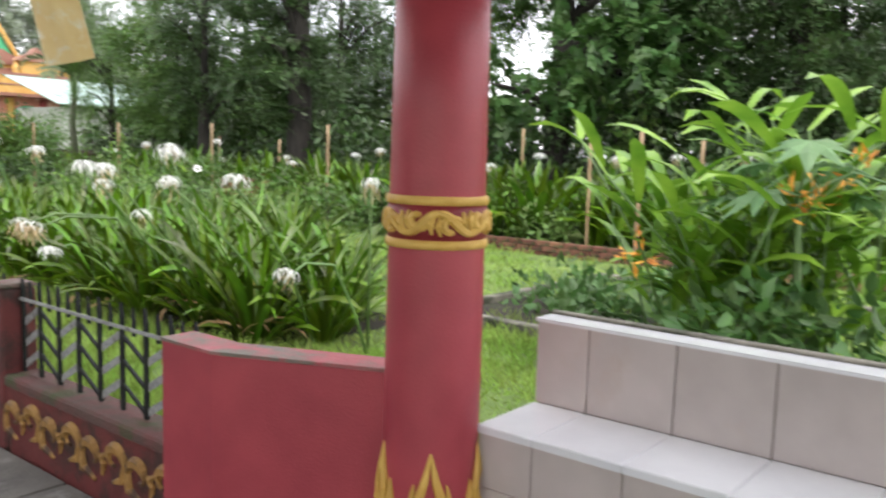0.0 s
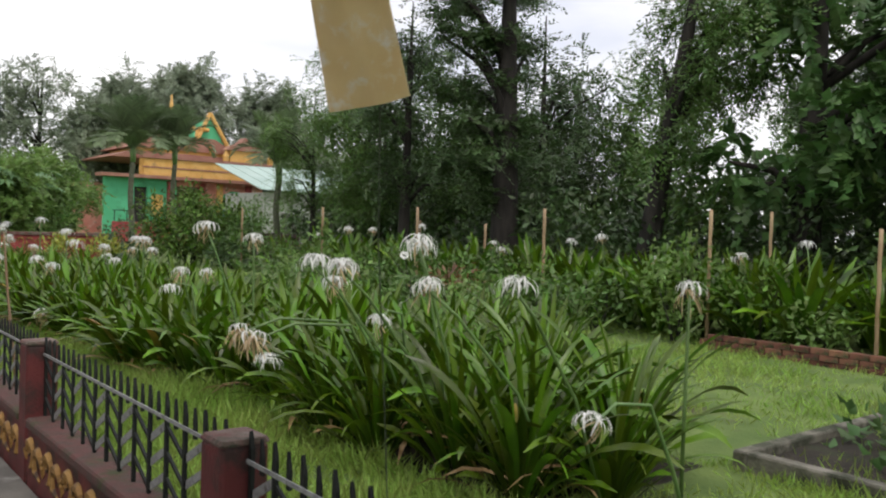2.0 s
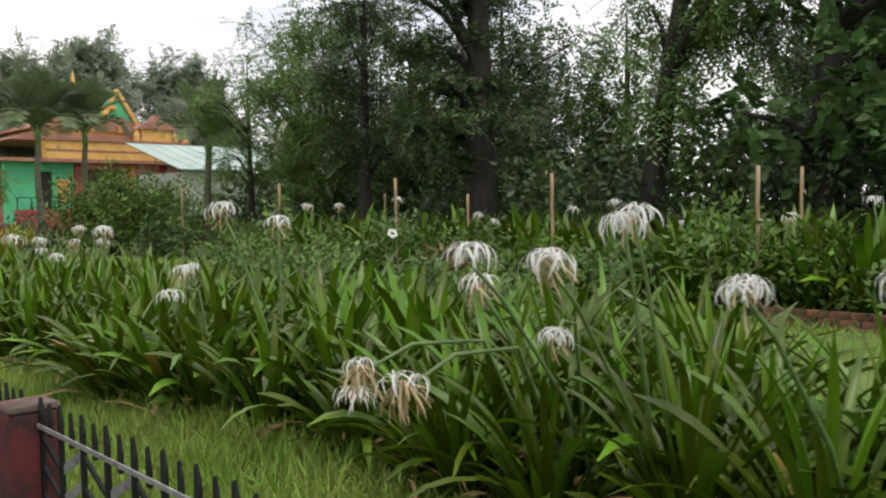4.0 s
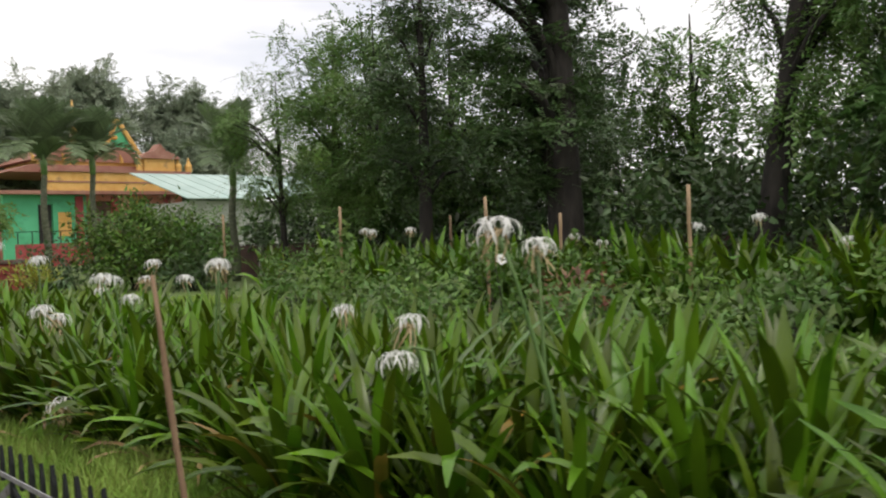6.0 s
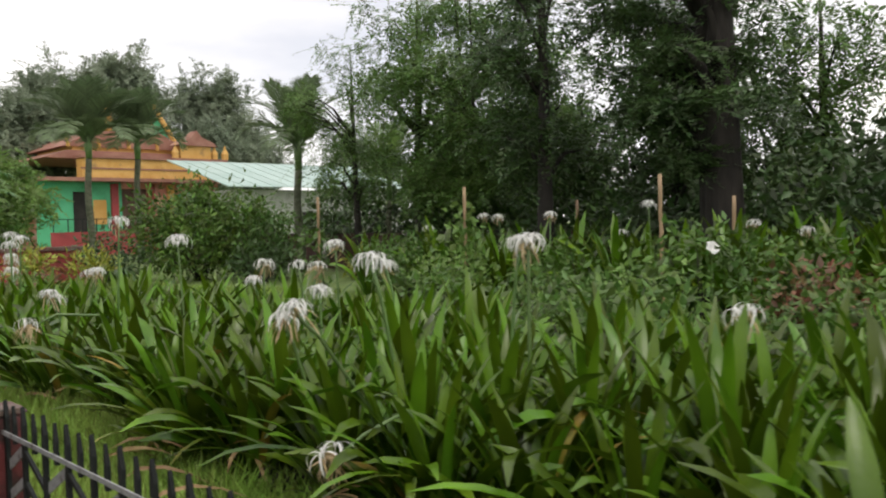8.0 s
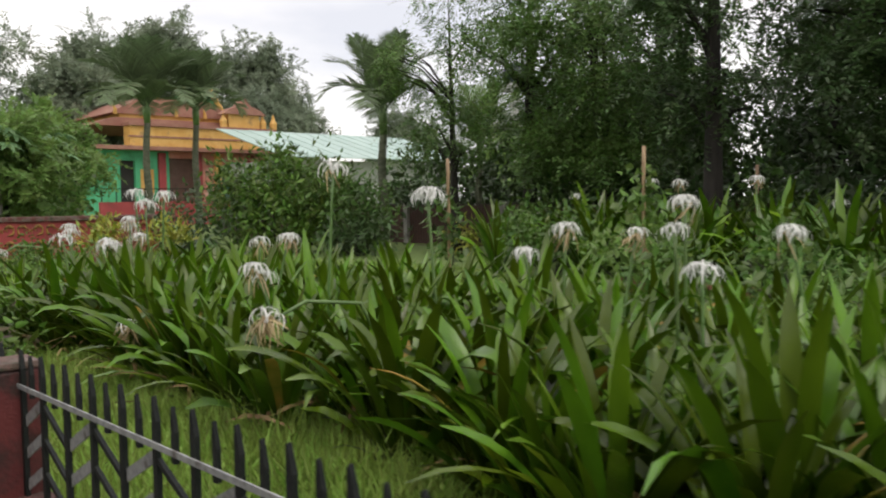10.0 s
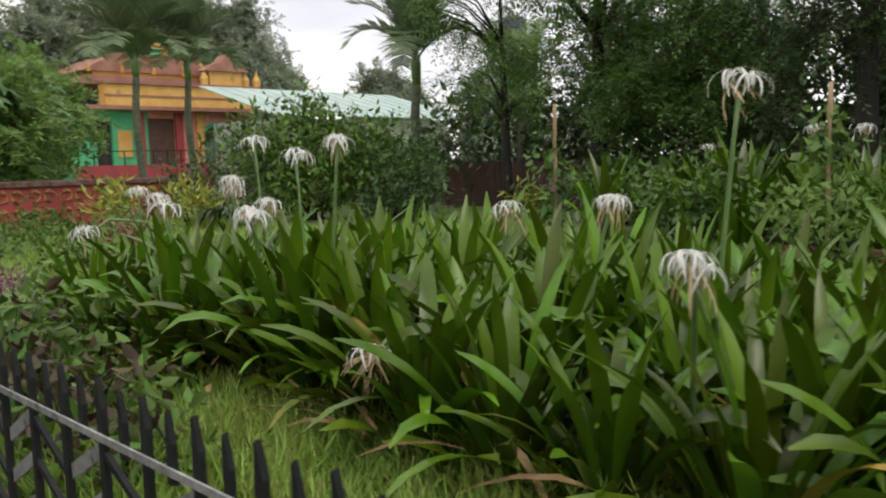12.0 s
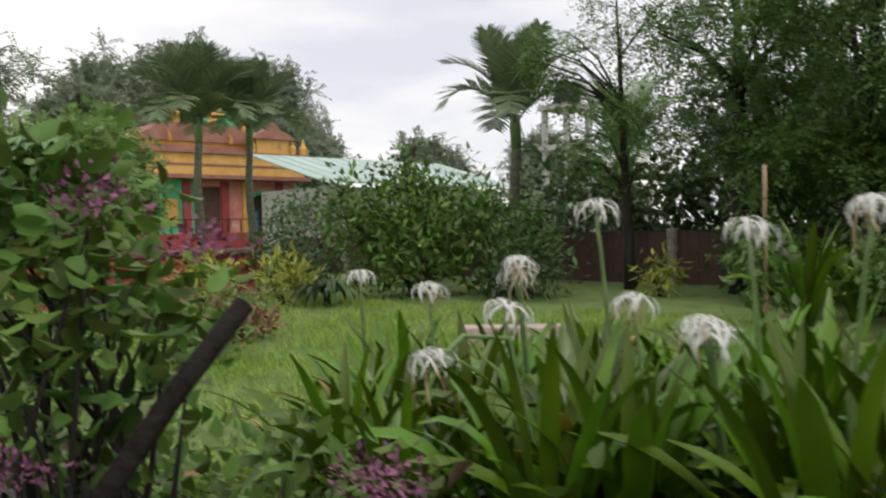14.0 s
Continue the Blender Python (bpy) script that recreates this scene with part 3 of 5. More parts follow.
s = Shape()
s.prism([(1.41, 2.757), (1.41, 2.46), (1.66, 1.88), (1.79, 1.91), (1.545, 2.49), (1.545, 2.757)], "z", 0, 0.792)
par = thing("parapet", "short crimson painted parapet wall beside the column", "low wall")
part("body", s, M_PINK, par)
s = Shape()
s.prism([(1.404, 2.763), (1.404, 2.459), (1.657, 1.884), (1.796, 1.914), (1.551, 2.492), (1.551, 2.763)], "z", 0.794, 0.806)
part("top", s, M_SCUFFED, par, "scuffed dusty top edge")

bench = thing("tiled_bench", "built-in bench clad in pale tiles with a white seat", "bench")
BX0, BX1, BXB, BY1, BY0, SZ, BZ = 1.80, 2.115, 2.235, 1.615, -1.2, 0.655, 0.945
s = Shape()
s.box(BX0 + 0.012, BY0, 0, BX1 + 0.02, BY1 - 0.008, SZ - 0.012)
part("core", s, M_GROUT, bench)
s = Shape()
s.box(BX1 + 0.022, BY0, 0, BXB, BY1 - 0.008, BZ - 0.01)
part("back_core", s, M_GROUT, bench)
y, k = BY1, 0
tile_w = 0.30
while y > BY0 + 0.05:
    w = tile_w if k else 0.20
    y0 = max(y - w, BY0)
    for z0, z1 in ((0.0, 0.215), (0.218, 0.452), (0.455, SZ - 0.028)):
        s = Shape()
        s.soft_box(BX0, y0 + 0.002, z0, BX0 + 0.011, y - 0.002, z1, 0.002)
        part("tile", s, M_TILE, bench)
    s = Shape()
    s.soft_box(BX1 + 0.009, y0 + 0.002, SZ + 0.002, BX1 + 0.021, y - 0.002, BZ - 0.002, 0.002)
    part("tile", s, M_TILE, bench)
    s = Shape()
    s.soft_box(BX0 - 0.012, y0 + 0.001, SZ - 0.025, BX1 + 0.008, y - 0.001, SZ, 0.004)
    part("seat_tile", s, M_SEAT, bench, "glossy white seat tile")
    y, k = y0, k + 1
s = Shape()
s.box(BX1 + 0.005, BY0, BZ - 0.008, BXB + 0.012, BY1 + 0.004, BZ + 0.004)
part("top_strip", s, M_SEAT, bench, "pale tile strip on the backrest")
s = Shape()
s.soft_box(BXB - 0.018, BY0, BZ + 0.006, BXB + 0.022, BY1 + 0.012, BZ + 0.014, 0.005)
part("weathered_edge", s, M_OLDCON, bench, "mossy weathered mortar edge")

roof = thing("pavilion_roof", "flat concrete pavilion roof slab on round posts", "roof", kind="structure")
s = Shape()
s.box(-2.6, -4.5, 3.205, 1.84, 3.4, 3.33)
part("slab", s, M_OLDCON, roof)
s = Shape()
s.box(CX - 0.11, CY - 0.11, 2.232, CX + 0.11, CY + 0.11, 3.203)
part("post", s, M_PINK, roof)
for x, y in ((CX - 0.1, -4.2), (-2.3, -4.2), (-2.3, CY)):
    s = Shape()
    s.tube([(x, y, 0), (x, y, 3.203)], [CR, CR], 24)
    part("post", s, M_PINK, roof, smooth=True)
# unseen wall, added to block light from the path side
s = Shape()
s.box(-3.45, 3.6, 0, -3.25, 29, 4.2)
solid("wall_west", s, M_PLASTER, "unseen plain plaster wall added beyond the path to cut skylight", "wall", "structure")

# ---- hanging translucent sheet on a cord over the path ----
hang = thing("hanging_sheet", "tan translucent plastic sheet hanging from a thin cord", "hanging sheet", (1.24, 3.13, 0), turn=-35)
def sheet(z0, z1, w0, w1):
    s = Shape()
    rows, cols = 5, 9
    v = []
    for j in (0, 1):
        for r in range(rows):
            for c in range(cols):
                u, q = c / (cols - 1) * 2 - 1, r / (rows - 1)
                wd = w0 + (w1 - w0) * q
                v.append((u * wd / 2 + 0.02 * (1 - q) - 0.02, 0.03 * (1 - u * u) + 0.006 * math.sin(5 * u + 4 * q) + 0.003 * j, z0 + (z1 - z0) * q + 0.008 * u))
    f = []
    for j in (0, 1):
        k = j * rows * cols
        f += [(k + r * cols + c, k + r * cols + c + 1, k + (r + 1) * cols + c + 1, k + (r + 1) * cols + c) for r in range(rows - 1) for c in range(cols - 1)]
    return s.add(v, f)
SWING = Matrix.Translation((-0.02, 0, 2.2)) @ Matrix.Rotation(radians(-8), 4, "Y") @ Matrix.Translation((0, 0, -2.2))
part("tan_sheet", sheet(1.78, 2.04, 0.17, 0.156), M_PAPER, hang, smooth=True, m=SWING)
part("clear_sheet", sheet(2.04, 2.22, 0.156, 0.14), M_CLEAR, hang, "milky clear upper part", smooth=True, m=SWING)
s = Shape()
s.tube([(-0.02, 0.02, 2.2), (-0.01, 0.02, 2.6), (0.0, 0.02, 3.203)], [0.0015] * 3, 5)
s.tube([(0.06, 0.03, 1.785), (0.065, 0.03, 1.5), (0.085, 0.03, 1.2), (0.10, 0.03, 0.95)], [0.0016] * 4, 5)
part("cord", s, M_CORD, hang)


# ---- spider lilies ----
def strap(s, length, width, a0, a1, twist=0.0, turn=0.0, base=(0, 0, 0), rows=10, keel=0.13, power=1.9):
    """A strap leaf from base: it starts a0 degrees off the upright and ends at a1, with a keeled section."""
    c, d = math.cos(turn), math.sin(turn)
    x = z = 0.0
    v = []
    for i in range(rows):
        q = i / (rows - 1)
        a = radians(a0 + (a1 - a0) * q ** power)
        if i:
            x += math.sin(a) * length / (rows - 1)
            z += math.cos(a) * length / (rows - 1)
        w = width * (0.40 + 0.60 * math.sin(math.pi / 2 * min(1, q / 0.62))) * (1 if q < 0.68 else max(0.05, 1 - ((q - 0.68) / 0.32) ** 2) ** 0.75)
        tw = twist * q
        for side in (-0.5, 0, 0.5):
            lift = 0 if side == 0 else keel * w
            px, pz = x - math.cos(a) * lift, z + math.sin(a) * lift
            py = side * w * math.cos(tw)
            pz += side * w * math.sin(tw)
            v.append((base[0] + px * c - py * d, base[1] + px * d + py * c, base[2] + pz))
    s.add(v, [(3 * i + j, 3 * i + j + 1, 3 * i + j + 4, 3 * i + j + 3) for i in range(rows - 1) for j in (0, 1)])


rl = random.Random(11)
LEAVES = []
for k in range(18):
    s = Shape()
    q = (k + 0.5) / 18
    droop = 112 if k % 5 == 4 else 20 + 62 * q
    strap(s, rl.uniform(0.88, 1.10) * (1 - 0.08 * q), rl.uniform(0.066, 0.096), 2 + 36 * q + rl.uniform(-4, 4), droop + rl.uniform(-10, 16), rl.uniform(-0.7, 0.7), power=3.2 if k % 5 == 4 else 2.4)
    LEAVES.append(s.mesh("leaf", M_LILY, True))
ARCHED = []
for k in range(18):
    s = Shape()
    q = (k + 0.5) / 18
    strap(s, rl.uniform(0.95, 1.15) * (1 - 0.08 * q), rl.uniform(0.058, 0.085), 3 + 32 * q + rl.uniform(-3, 3), 22 + 88 * q ** 0.9 + rl.uniform(-14, 18), rl.uniform(-0.7, 0.7), power=2.0)
    ARCHED.append(s.mesh("leaf", M_LILY, True))
YELLOWED = []
for k in range(3):
    q = 0.35 + 0.25 * k
    s = Shape()
    strap(s, 0.8, 0.07, 10 + 30 * q, 40 + 100 * q, rl.uniform(-0.7, 0.7))
    YELLOWED.append(s.mesh("leaf", M_YELLOWED, True))
INNER = []
for k in range(3):
    s = Shape()
    for i in range(30):
        q = i / 30
        az = i * 2.4 + rl.uniform(-0.4, 0.4)
        r = 0.03 + 0.09 * q
        strap(s, rl.uniform(0.38, 0.68), rl.uniform(0.05, 0.075), 4 + 34 * q, 20 + 62 * q + rl.uniform(-10, 25), rl.uniform(-0.8, 0.8), az, (r * math.cos(az), r * math.sin(az), 0), rows=6)
    INNER.append(s.mesh("inner_leaves", M_LILYI, True))
LABEL_LILY = "clump of glossy green strap-leaved spider lily"


def lily_with_leaves(rnd, n=23, narrow=0.92, leaves=LEAVES + ARCHED):
    """A clump whose leaves are parts of their own."""
    p = thing("spider_lily", LABEL_LILY, "plant", group="spider lilies in the long bed")
    for k in range(n):
        q = k / n
        i = min(17, max(0, int(q * 18 + rnd.uniform(-1.5, 1.5)))) + (18 if len(leaves) > 18 and rnd.random() < 0.25 else 0)
        az = k * 137.5 + rnd.uniform(-18, 18)
        r = 0.02 + 0.07 * q
        ob = part("leaf", leaves[i] if rnd.random() > 0.03 else YELLOWED[k % 3], None, p, m=pose(r * math.cos(radians(az)), r * math.sin(radians(az)), rnd.uniform(0, 0.02), 0, 0, az) @ Matrix.Scale(rnd.uniform(0.85, 1.08), 4) @ Matrix.Diagonal((1, narrow, 1, 1)))
    part("inner_leaves", INNER[rnd.randrange(3)], None, p, "short dense inner leaves")["kind"] = "stuff"
    return p


def lily_mass(rnd, tall=1.0, wide=1.0, count=26, stiff=1.0, material=None, name="foliage"):
    s = Shape()
    for k in range(count):
        q = k / count
        az = radians(k * 137.5 + rnd.uniform(-18, 18))
        r = 0.02 + 0.07 * q
        strap(s, tall * rnd.uniform(0.85, 1.08) * (1 - 0.1 * q), wide * rnd.uniform(0.056, 0.086), 3 + 30 * q * stiff, 20 + 100 * q ** 1.15 * stiff + rnd.uniform(-10, 14),
              rnd.uniform(-0.7, 0.7), az, (r * math.cos(az), r * math.sin(az), 0), rows=7)
    return s.mesh(name, material or M_LILYI, True)


near_proto = [lily_with_leaves(rl) for _ in range(7)]
narrow_proto = [lily_with_leaves(rl, 30, 0.64, ARCHED) for _ in range(4)]
used = set()


def plant_copy(proto, x, y, z, rnd, lo=0.9, hi=1.1):
    sc = rnd.uniform(lo, hi)
    m = pose(x, y, z, rnd.uniform(-4, 4), rnd.uniform(-4, 4), rnd.uniform(0, 360)) @ Matrix.Scale(sc, 4)
    if proto in used:
        ob = copy_thing(proto, m)
        ob.scale = (sc, sc, sc)
    else:
        used.add(proto)
        proto.matrix_world = m
        ob = proto
    return ob


def bed_front(y):
    return 3.02 + 0.42 * max(0, min(1, (11 - y) / 5)) + 0.12 * math.sin(1.9 * y)


y = 4.5
while y < 20.0:
    front = bed_front(y)
    rowsx = [front + 0.3, front + 0.7] if y < 4.7 or y > 19.7 else [front, front + 0.40, front + 0.80, front + 1.2] + ([front + 1.62, front + 2.05] if y > 8 else [front + 1.62] if y > 6 else [])
    for j, x in enumerate(rowsx):
        xx, yy = x + rl.uniform(-0.12, 0.12), y + rl.uniform(-0.16, 0.16) + (0.18 if j % 2 else 0)
        if rl.random() < 0.04 and j > 1:
            continue
        plant_copy(near_proto[rl.randrange(7)] if y > 7.0 else narrow_proto[rl.randrange(4)], xx, yy, G - 0.03, rl, 0.78 if y < 18.6 else 0.66, (1.0 if j == 0 else 1.14 if y < 9 else 1.02) if y < 18.6 else 0.9)
    y += 0.44


def blossom_mesh(rnd, material, wither):
    s = Shape()
    n = 6
    for k in range(n):
        az = 2 * math.pi * k / n + rnd.uniform(-0.2, 0.2)
        L, curl = rnd.uniform(0.13, 0.175), rnd.uniform(172, 192)
        if wither:
            L, curl = L * 0.9, rnd.uniform(165, 182)
        strap(s, L, 0.0125 if not wither else 0.008, 6 if not wither else 95, curl, rnd.uniform(-0.4, 0.4), az, (0.006 * math.cos(az), 0.006 * math.sin(az), 0.03), rows=10, keel=0.1, power=0.55)
    s.tube([(0, 0, -0.02), (0, 0, 0.01), (0, 0, 0.035)], [0.003, 0.005, 0.0125 if not wither else 0.005], 6)
    return s.mesh("blossom" if not wither else "withered_blossom", material, True)


BLOSSOM = [blossom_mesh(rl, M_PETAL, False) for _ in range(5)]
WITHER = [blossom_mesh(rl, M_WITHER, True) for _ in range(3)]


def flower(x, y, z, ground, rnd, fresh=5, dead=2, lean=None, size=1.0):
    """A flower head at (x, y, z) on a stalk that rises from the ground beside it."""
    lx, ly = lean or (rnd.uniform(-0.18, 0.18), rnd.uniform(-0.18, 0.18))
    h = z - ground
    f = thing("spider_lily_flower", "white spider lily flower head on a tall green stalk" if fresh else "withered tan spider lily flower head on a stalk",
              "flower", (x - lx, y - ly, ground), "spider lily flowers")
    s = Shape()
    if h < 0.9 and lx * lx + ly * ly > 0.06:      # a low head hangs from a stalk that has bent over
        s.tube([(0, 0, 0), (lx * 0.18, ly * 0.18, 0.32), (lx * 0.45, ly * 0.45, max(h, 0.5) + 0.02), (lx * 0.78, ly * 0.78, h + 0.05), (lx, ly, h - 0.03)], [0.011, 0.010, 0.009, 0.008, 0.007], 8)
    else:
        s.tube([(0, 0, 0), (lx * 0.35, ly * 0.35, h * 0.5), (lx * 0.8, ly * 0.8, h * 0.86), (lx, ly, h - 0.03)], [0.011, 0.010, 0.008, 0.008], 8)
    part("stalk", s, M_STALK, f, smooth=True)
    for k in range(fresh):
        az, tilt = 360 * k / max(1, fresh) + rnd.uniform(-25, 25), rnd.uniform(20, 85)
        r = 0.042 * size
        part("blossom", BLOSSOM[rnd.randrange(5)], None, f,
             m=pose(lx + r * math.sin(radians(tilt)) * math.cos(radians(az)), ly + r * math.sin(radians(tilt)) * math.sin(radians(az)), h - 0.02 + r * math.cos(radians(tilt)), 0, tilt * 0.28, az)
             @ Matrix.Scale(size * rnd.uniform(0.85, 1.1), 4))
    for k in range(dead):
        az = rnd.uniform(0, 360)
        part("withered_blossom", WITHER[rnd.randrange(3)], None, f, "withered tan petals", m=pose(lx + 0.015 * math.cos(az), ly + 0.015 * math.sin(az), h - 0.03, 0, rnd.uniform(10, 50), az))
    return f


# the flower heads of the long bed, by place
rf = random.Random(21)
HEADS = [(2.98, 4.42, 1.29), (3.05, 4.0, 0.74), (2.66, 5.4, 1.33), (2.33, 5.75, 0.93), (3.16, 5.4, 1.46), (3.1, 8.2, 1.50), (2.76, 5.85, 1.32), (2.4, 6.07, 0.93), (3.10, 8.72, 1.10),
         (3.0, 8.71, 0.95), (2.6, 11.6, 1.08), (3.63, 11.2, 1.32), (2.98, 11.55, 1.25), (2.92, 15.35, 0.95), (2.49, 14.5, 0.82), (3.76, 14.9, 1.33), (3.55, 15.5, 1.49),
         (4.1, 14.2, 1.14), (4.0, 13.35, 0.98), (2.70, 16.5, 0.56), (3.78, 16.75, 1.02), (3.47, 18.0, 1.30), (3.45, 17.6, 1.37), (3.9, 19.4, 1.15), (3.72, 18.8, 1.40), (3.15, 18.0, 1.02),
         (3.64, 8.43, 1.41), (2.97, 6.82, 0.60), (3.68, 11.3, 1.31), (4.03, 10.35, 1.0), (2.62, 11.4, 0.50), (3.16, 5.77, 0.98), (3.0, 6.03, 1.19), (3.66, 20.36, 1.07), (3.39, 19.5, 1.06),
         (3.92, 19.44, 1.09), (3.06, 18.74, 1.03), (2.51, 18.54, 0.94), (3.65, 18.58, 1.02), (3.16, 17.97, 0.98), (2.97, 15.35, 0.92), (2.88, 12.1, 0.97), (3.25, 5.5, 1.43), (2.76, 4.79, 1.27), (3.92, 4.13, 1.27)]
DEAD = {3, 7, 14, 19, 30}
for i, (x, y, z) in enumerate(HEADS):
    flower(x, y, z, G, rf, 2 if i in DEAD else 3 + i % 4, 5 if i in DEAD else i % 3, size=(0.85, 0.68, 0.76)[i % 3] if z < 1.45 else 0.9,
           lean=(min(0, x - bed_front(y) - 0.2), rf.uniform(-0.12, 0.12)))
for k in range(6):
    y = rf.uniform(12.5, 17.0)
    x = bed_front(y) + rf.uniform(0.3, 1.7)
    flower(x, y, rf.uniform(0.98, 1.36), G, rf, rf.choice((3, 5, 6)), rf.choice((0, 1, 3)), size=0.68)
# soil sheet in near-black, added to cut bounced light below the leaves
s = Shape()
ys = [4.3 + 0.25 * k for k in range(64)]
v = []
for yy in ys:
    f0 = bed_front(yy)
    e = min(1, (yy - 4.3) * 1.2, (20.05 - yy) * 1.2)
    w = 2.4 if yy > 8 else 1.6
    for q in (0, 0.08, 0.3, 0.6, 0.92, 1):
        v.append((f0 - 0.15 + (w + 0.1) * q, yy, G - 0.05 + (0.10 if 0 < q < 1 else 0) * max(0, e) + 0.02 * soft_noise(yy, q, 3)))
s.add(v, [(6 * i + j, 6 * i + j + 1, 6 * i + j + 7, 6 * i + j + 6) for i in range(63) for j in range(5)])
solid("bed_soil", s, M_BEDSOIL, "soil of the long lily bed, darkened to keep the gaps dim", "soil", "structure", smooth=True)

# dry leaves and spent strap leaves at the foot of the bed
s = Shape()
for k in range(150):
    y = rf.uniform(4.6, 20)
    x = bed_front(y) - rf.uniform(-0.2, 0.35)
    strap(s, rf.uniform(0.3, 0.6), 0.03, 60, rf.uniform(95, 125), rf.uniform(-1, 1), rf.uniform(0, 6.3), (x, y, G + 0.1), rows=5)
solid("dry_leaf_litter", s, M_DRYLEAF, "spent tan strap leaves at the foot of the lily bed", "leaf litter", "stuff")
s = Shape()
for k in range(40):
    y = rf.uniform(4.6, 20)
    strap(s, rf.uniform(0.7, 1.0), 0.045, 48, rf.uniform(92, 112), rf.uniform(-0.5, 0.5), rf.uniform(2.2, 4.1), (bed_front(y) + rf.uniform(-0.05, 0.1), y, G + 0.05), rows=8)
solid("flattened_lily_leaves", s, M_LILYI, "lily leaves lying flat over the grass strip", "leaves", "stuff")


# ---- grass ----
def grass(name, x0, x1, y0, y1, count, h0, h1, seed, label, keep=None):
    rng = np.random.default_rng(seed)
    x, y = rng.uniform(x0, x1, count), rng.uniform(y0, y1, count)
    dens = np.array([0.5 + soft_noise(a, b, 0.8) + 0.5 * soft_noise(a, b, 2.9) for a, b in zip(x, y)])
    ok = dens > rng.uniform(-0.15, 0.6, count)
    x, y, dens = x[ok], y[ok], dens[ok]
    n = len(x)
    c = np.stack([x, y, np.full(n, G - 0.015)], 1)
    lean = rng.normal(size=(n, 3)) * 0.75
    lean[:, 2] = 1
    along = unit(lean)
    across = unit(np.cross(along, rng.normal(size=(n, 3))))
    L = rng.uniform(h0, h1, n) * (0.6 + 0.6 * np.clip(dens, 0, 1))
    return tagged(new(name, card_mesh(name, c, along, across, L, rng.uniform(0.006, 0.013, n), M_GRASS, 0.3)), label, "grass", "", "stuff")


grass("grass", 1.66, 3.2, 2.9, 20.5, 80000, 0.07, 0.27, 1, "short green grass between the fence and the lilies")
grass("grass", 1.9, 5.2, 0.5, 5.2, 26000, 0.05, 0.14, 4, "fine green grass at the corner of the garden")
grass("grass", 4.5, 10.6, 1.0, 24.0, 60000, 0.06, 0.2, 2, "lawn between the planting beds")
grass("grass", 1.7, 10.0, 20.0, 31.0, 42000, 0.08, 0.22, 3, "lawn towards the far wall")

# ---- kerbed bed, brick edging ----
kb = thing("kerb_bed", "low weathered concrete kerb round a planting bed", "kerb")
for x0, y0, x1, y1 in ((5.02, 4.43, 8.1, 4.53), (5.02, 2.6, 5.12, 4.43), (8.0, 1.6, 8.1, 4.43)):
    s = Shape()
    s.soft_box(x0, y0 + 0.002, G - 0.06, x1, y1 - 0.002, G + 0.11, 0.012)
    part("kerb", s, M_OLDCON, kb)


s = Shape()
s.add([(5.1 + 0.29 * i, 2.3 + 0.22 * j, G + 0.045 + 0.025 * soft_noise(i, j, 0.7)) for i in range(11) for j in range(11)],
      [(11 * i + j, 11 * i + j + 11, 11 * i + j + 12, 11 * i + j + 1) for i in range(10) for j in range(10)])
solid("kerbed_soil", s, M_BEDSOIL, "dark damp soil inside the concrete kerb", "soil", "structure", smooth=True)


def brick_row(name, x, y0, y1, courses, label):
    row = thing(name, label, "brick edging")
    base = Shape()
    base.soft_box(-0.05, -0.108, -0.033, 0.05, 0.108, 0.033, 0.006)
    me = base.mesh("brick", M_BRICK)
    r = random.Random(3)
    for c in range(courses):
        yy = y0 + (0.11 if c % 2 else 0)
        while yy < y1:
            part("brick", me, None, row, m=pose(x + r.uniform(-0.008, 0.008), yy, G + 0.02 + c * 0.074, r.uniform(-2, 2), r.uniform(-3, 3), r.uniform(-3, 3)))
            yy += 0.226
    return row


brick_row("brick_edging", 9.75, 1.8, 7.9, 3, "low mossy red brick edging of the far bed")
brick_row("brick_edging", 9.9, 15.5, 18.0, 2, "short run of old red brick edging in the lawn")
s = Shape()
s.soft_box(-0.55, -0.16, 0, 0.55, 0.16, 0.24, 0.012)
slab = solid("stone_slab", s, M_PALESTONE, "pale pinkish stone slab lying in the grass", "slab")
slab.matrix_world = pose(7.2, 22.4, G - 0.02, 0, 0, -50)

# leaf litter on the path
rngl = np.random.default_rng(12)
c, al, ac, L, W = leaf_cloud(rngl, np.array([(1.22, 4.55, 0.04), (1.25, 4.45, 0.05)]), 5, 0.05, 0.16, 0.6, 0.1, 0.2)
tagged(new("fallen_leaf", card_mesh("fallen_leaf", c, al, ac, L, W, M_DRYLEAF)), "yellowing fallen leaves on the path", "leaf litter", "", "stuff")


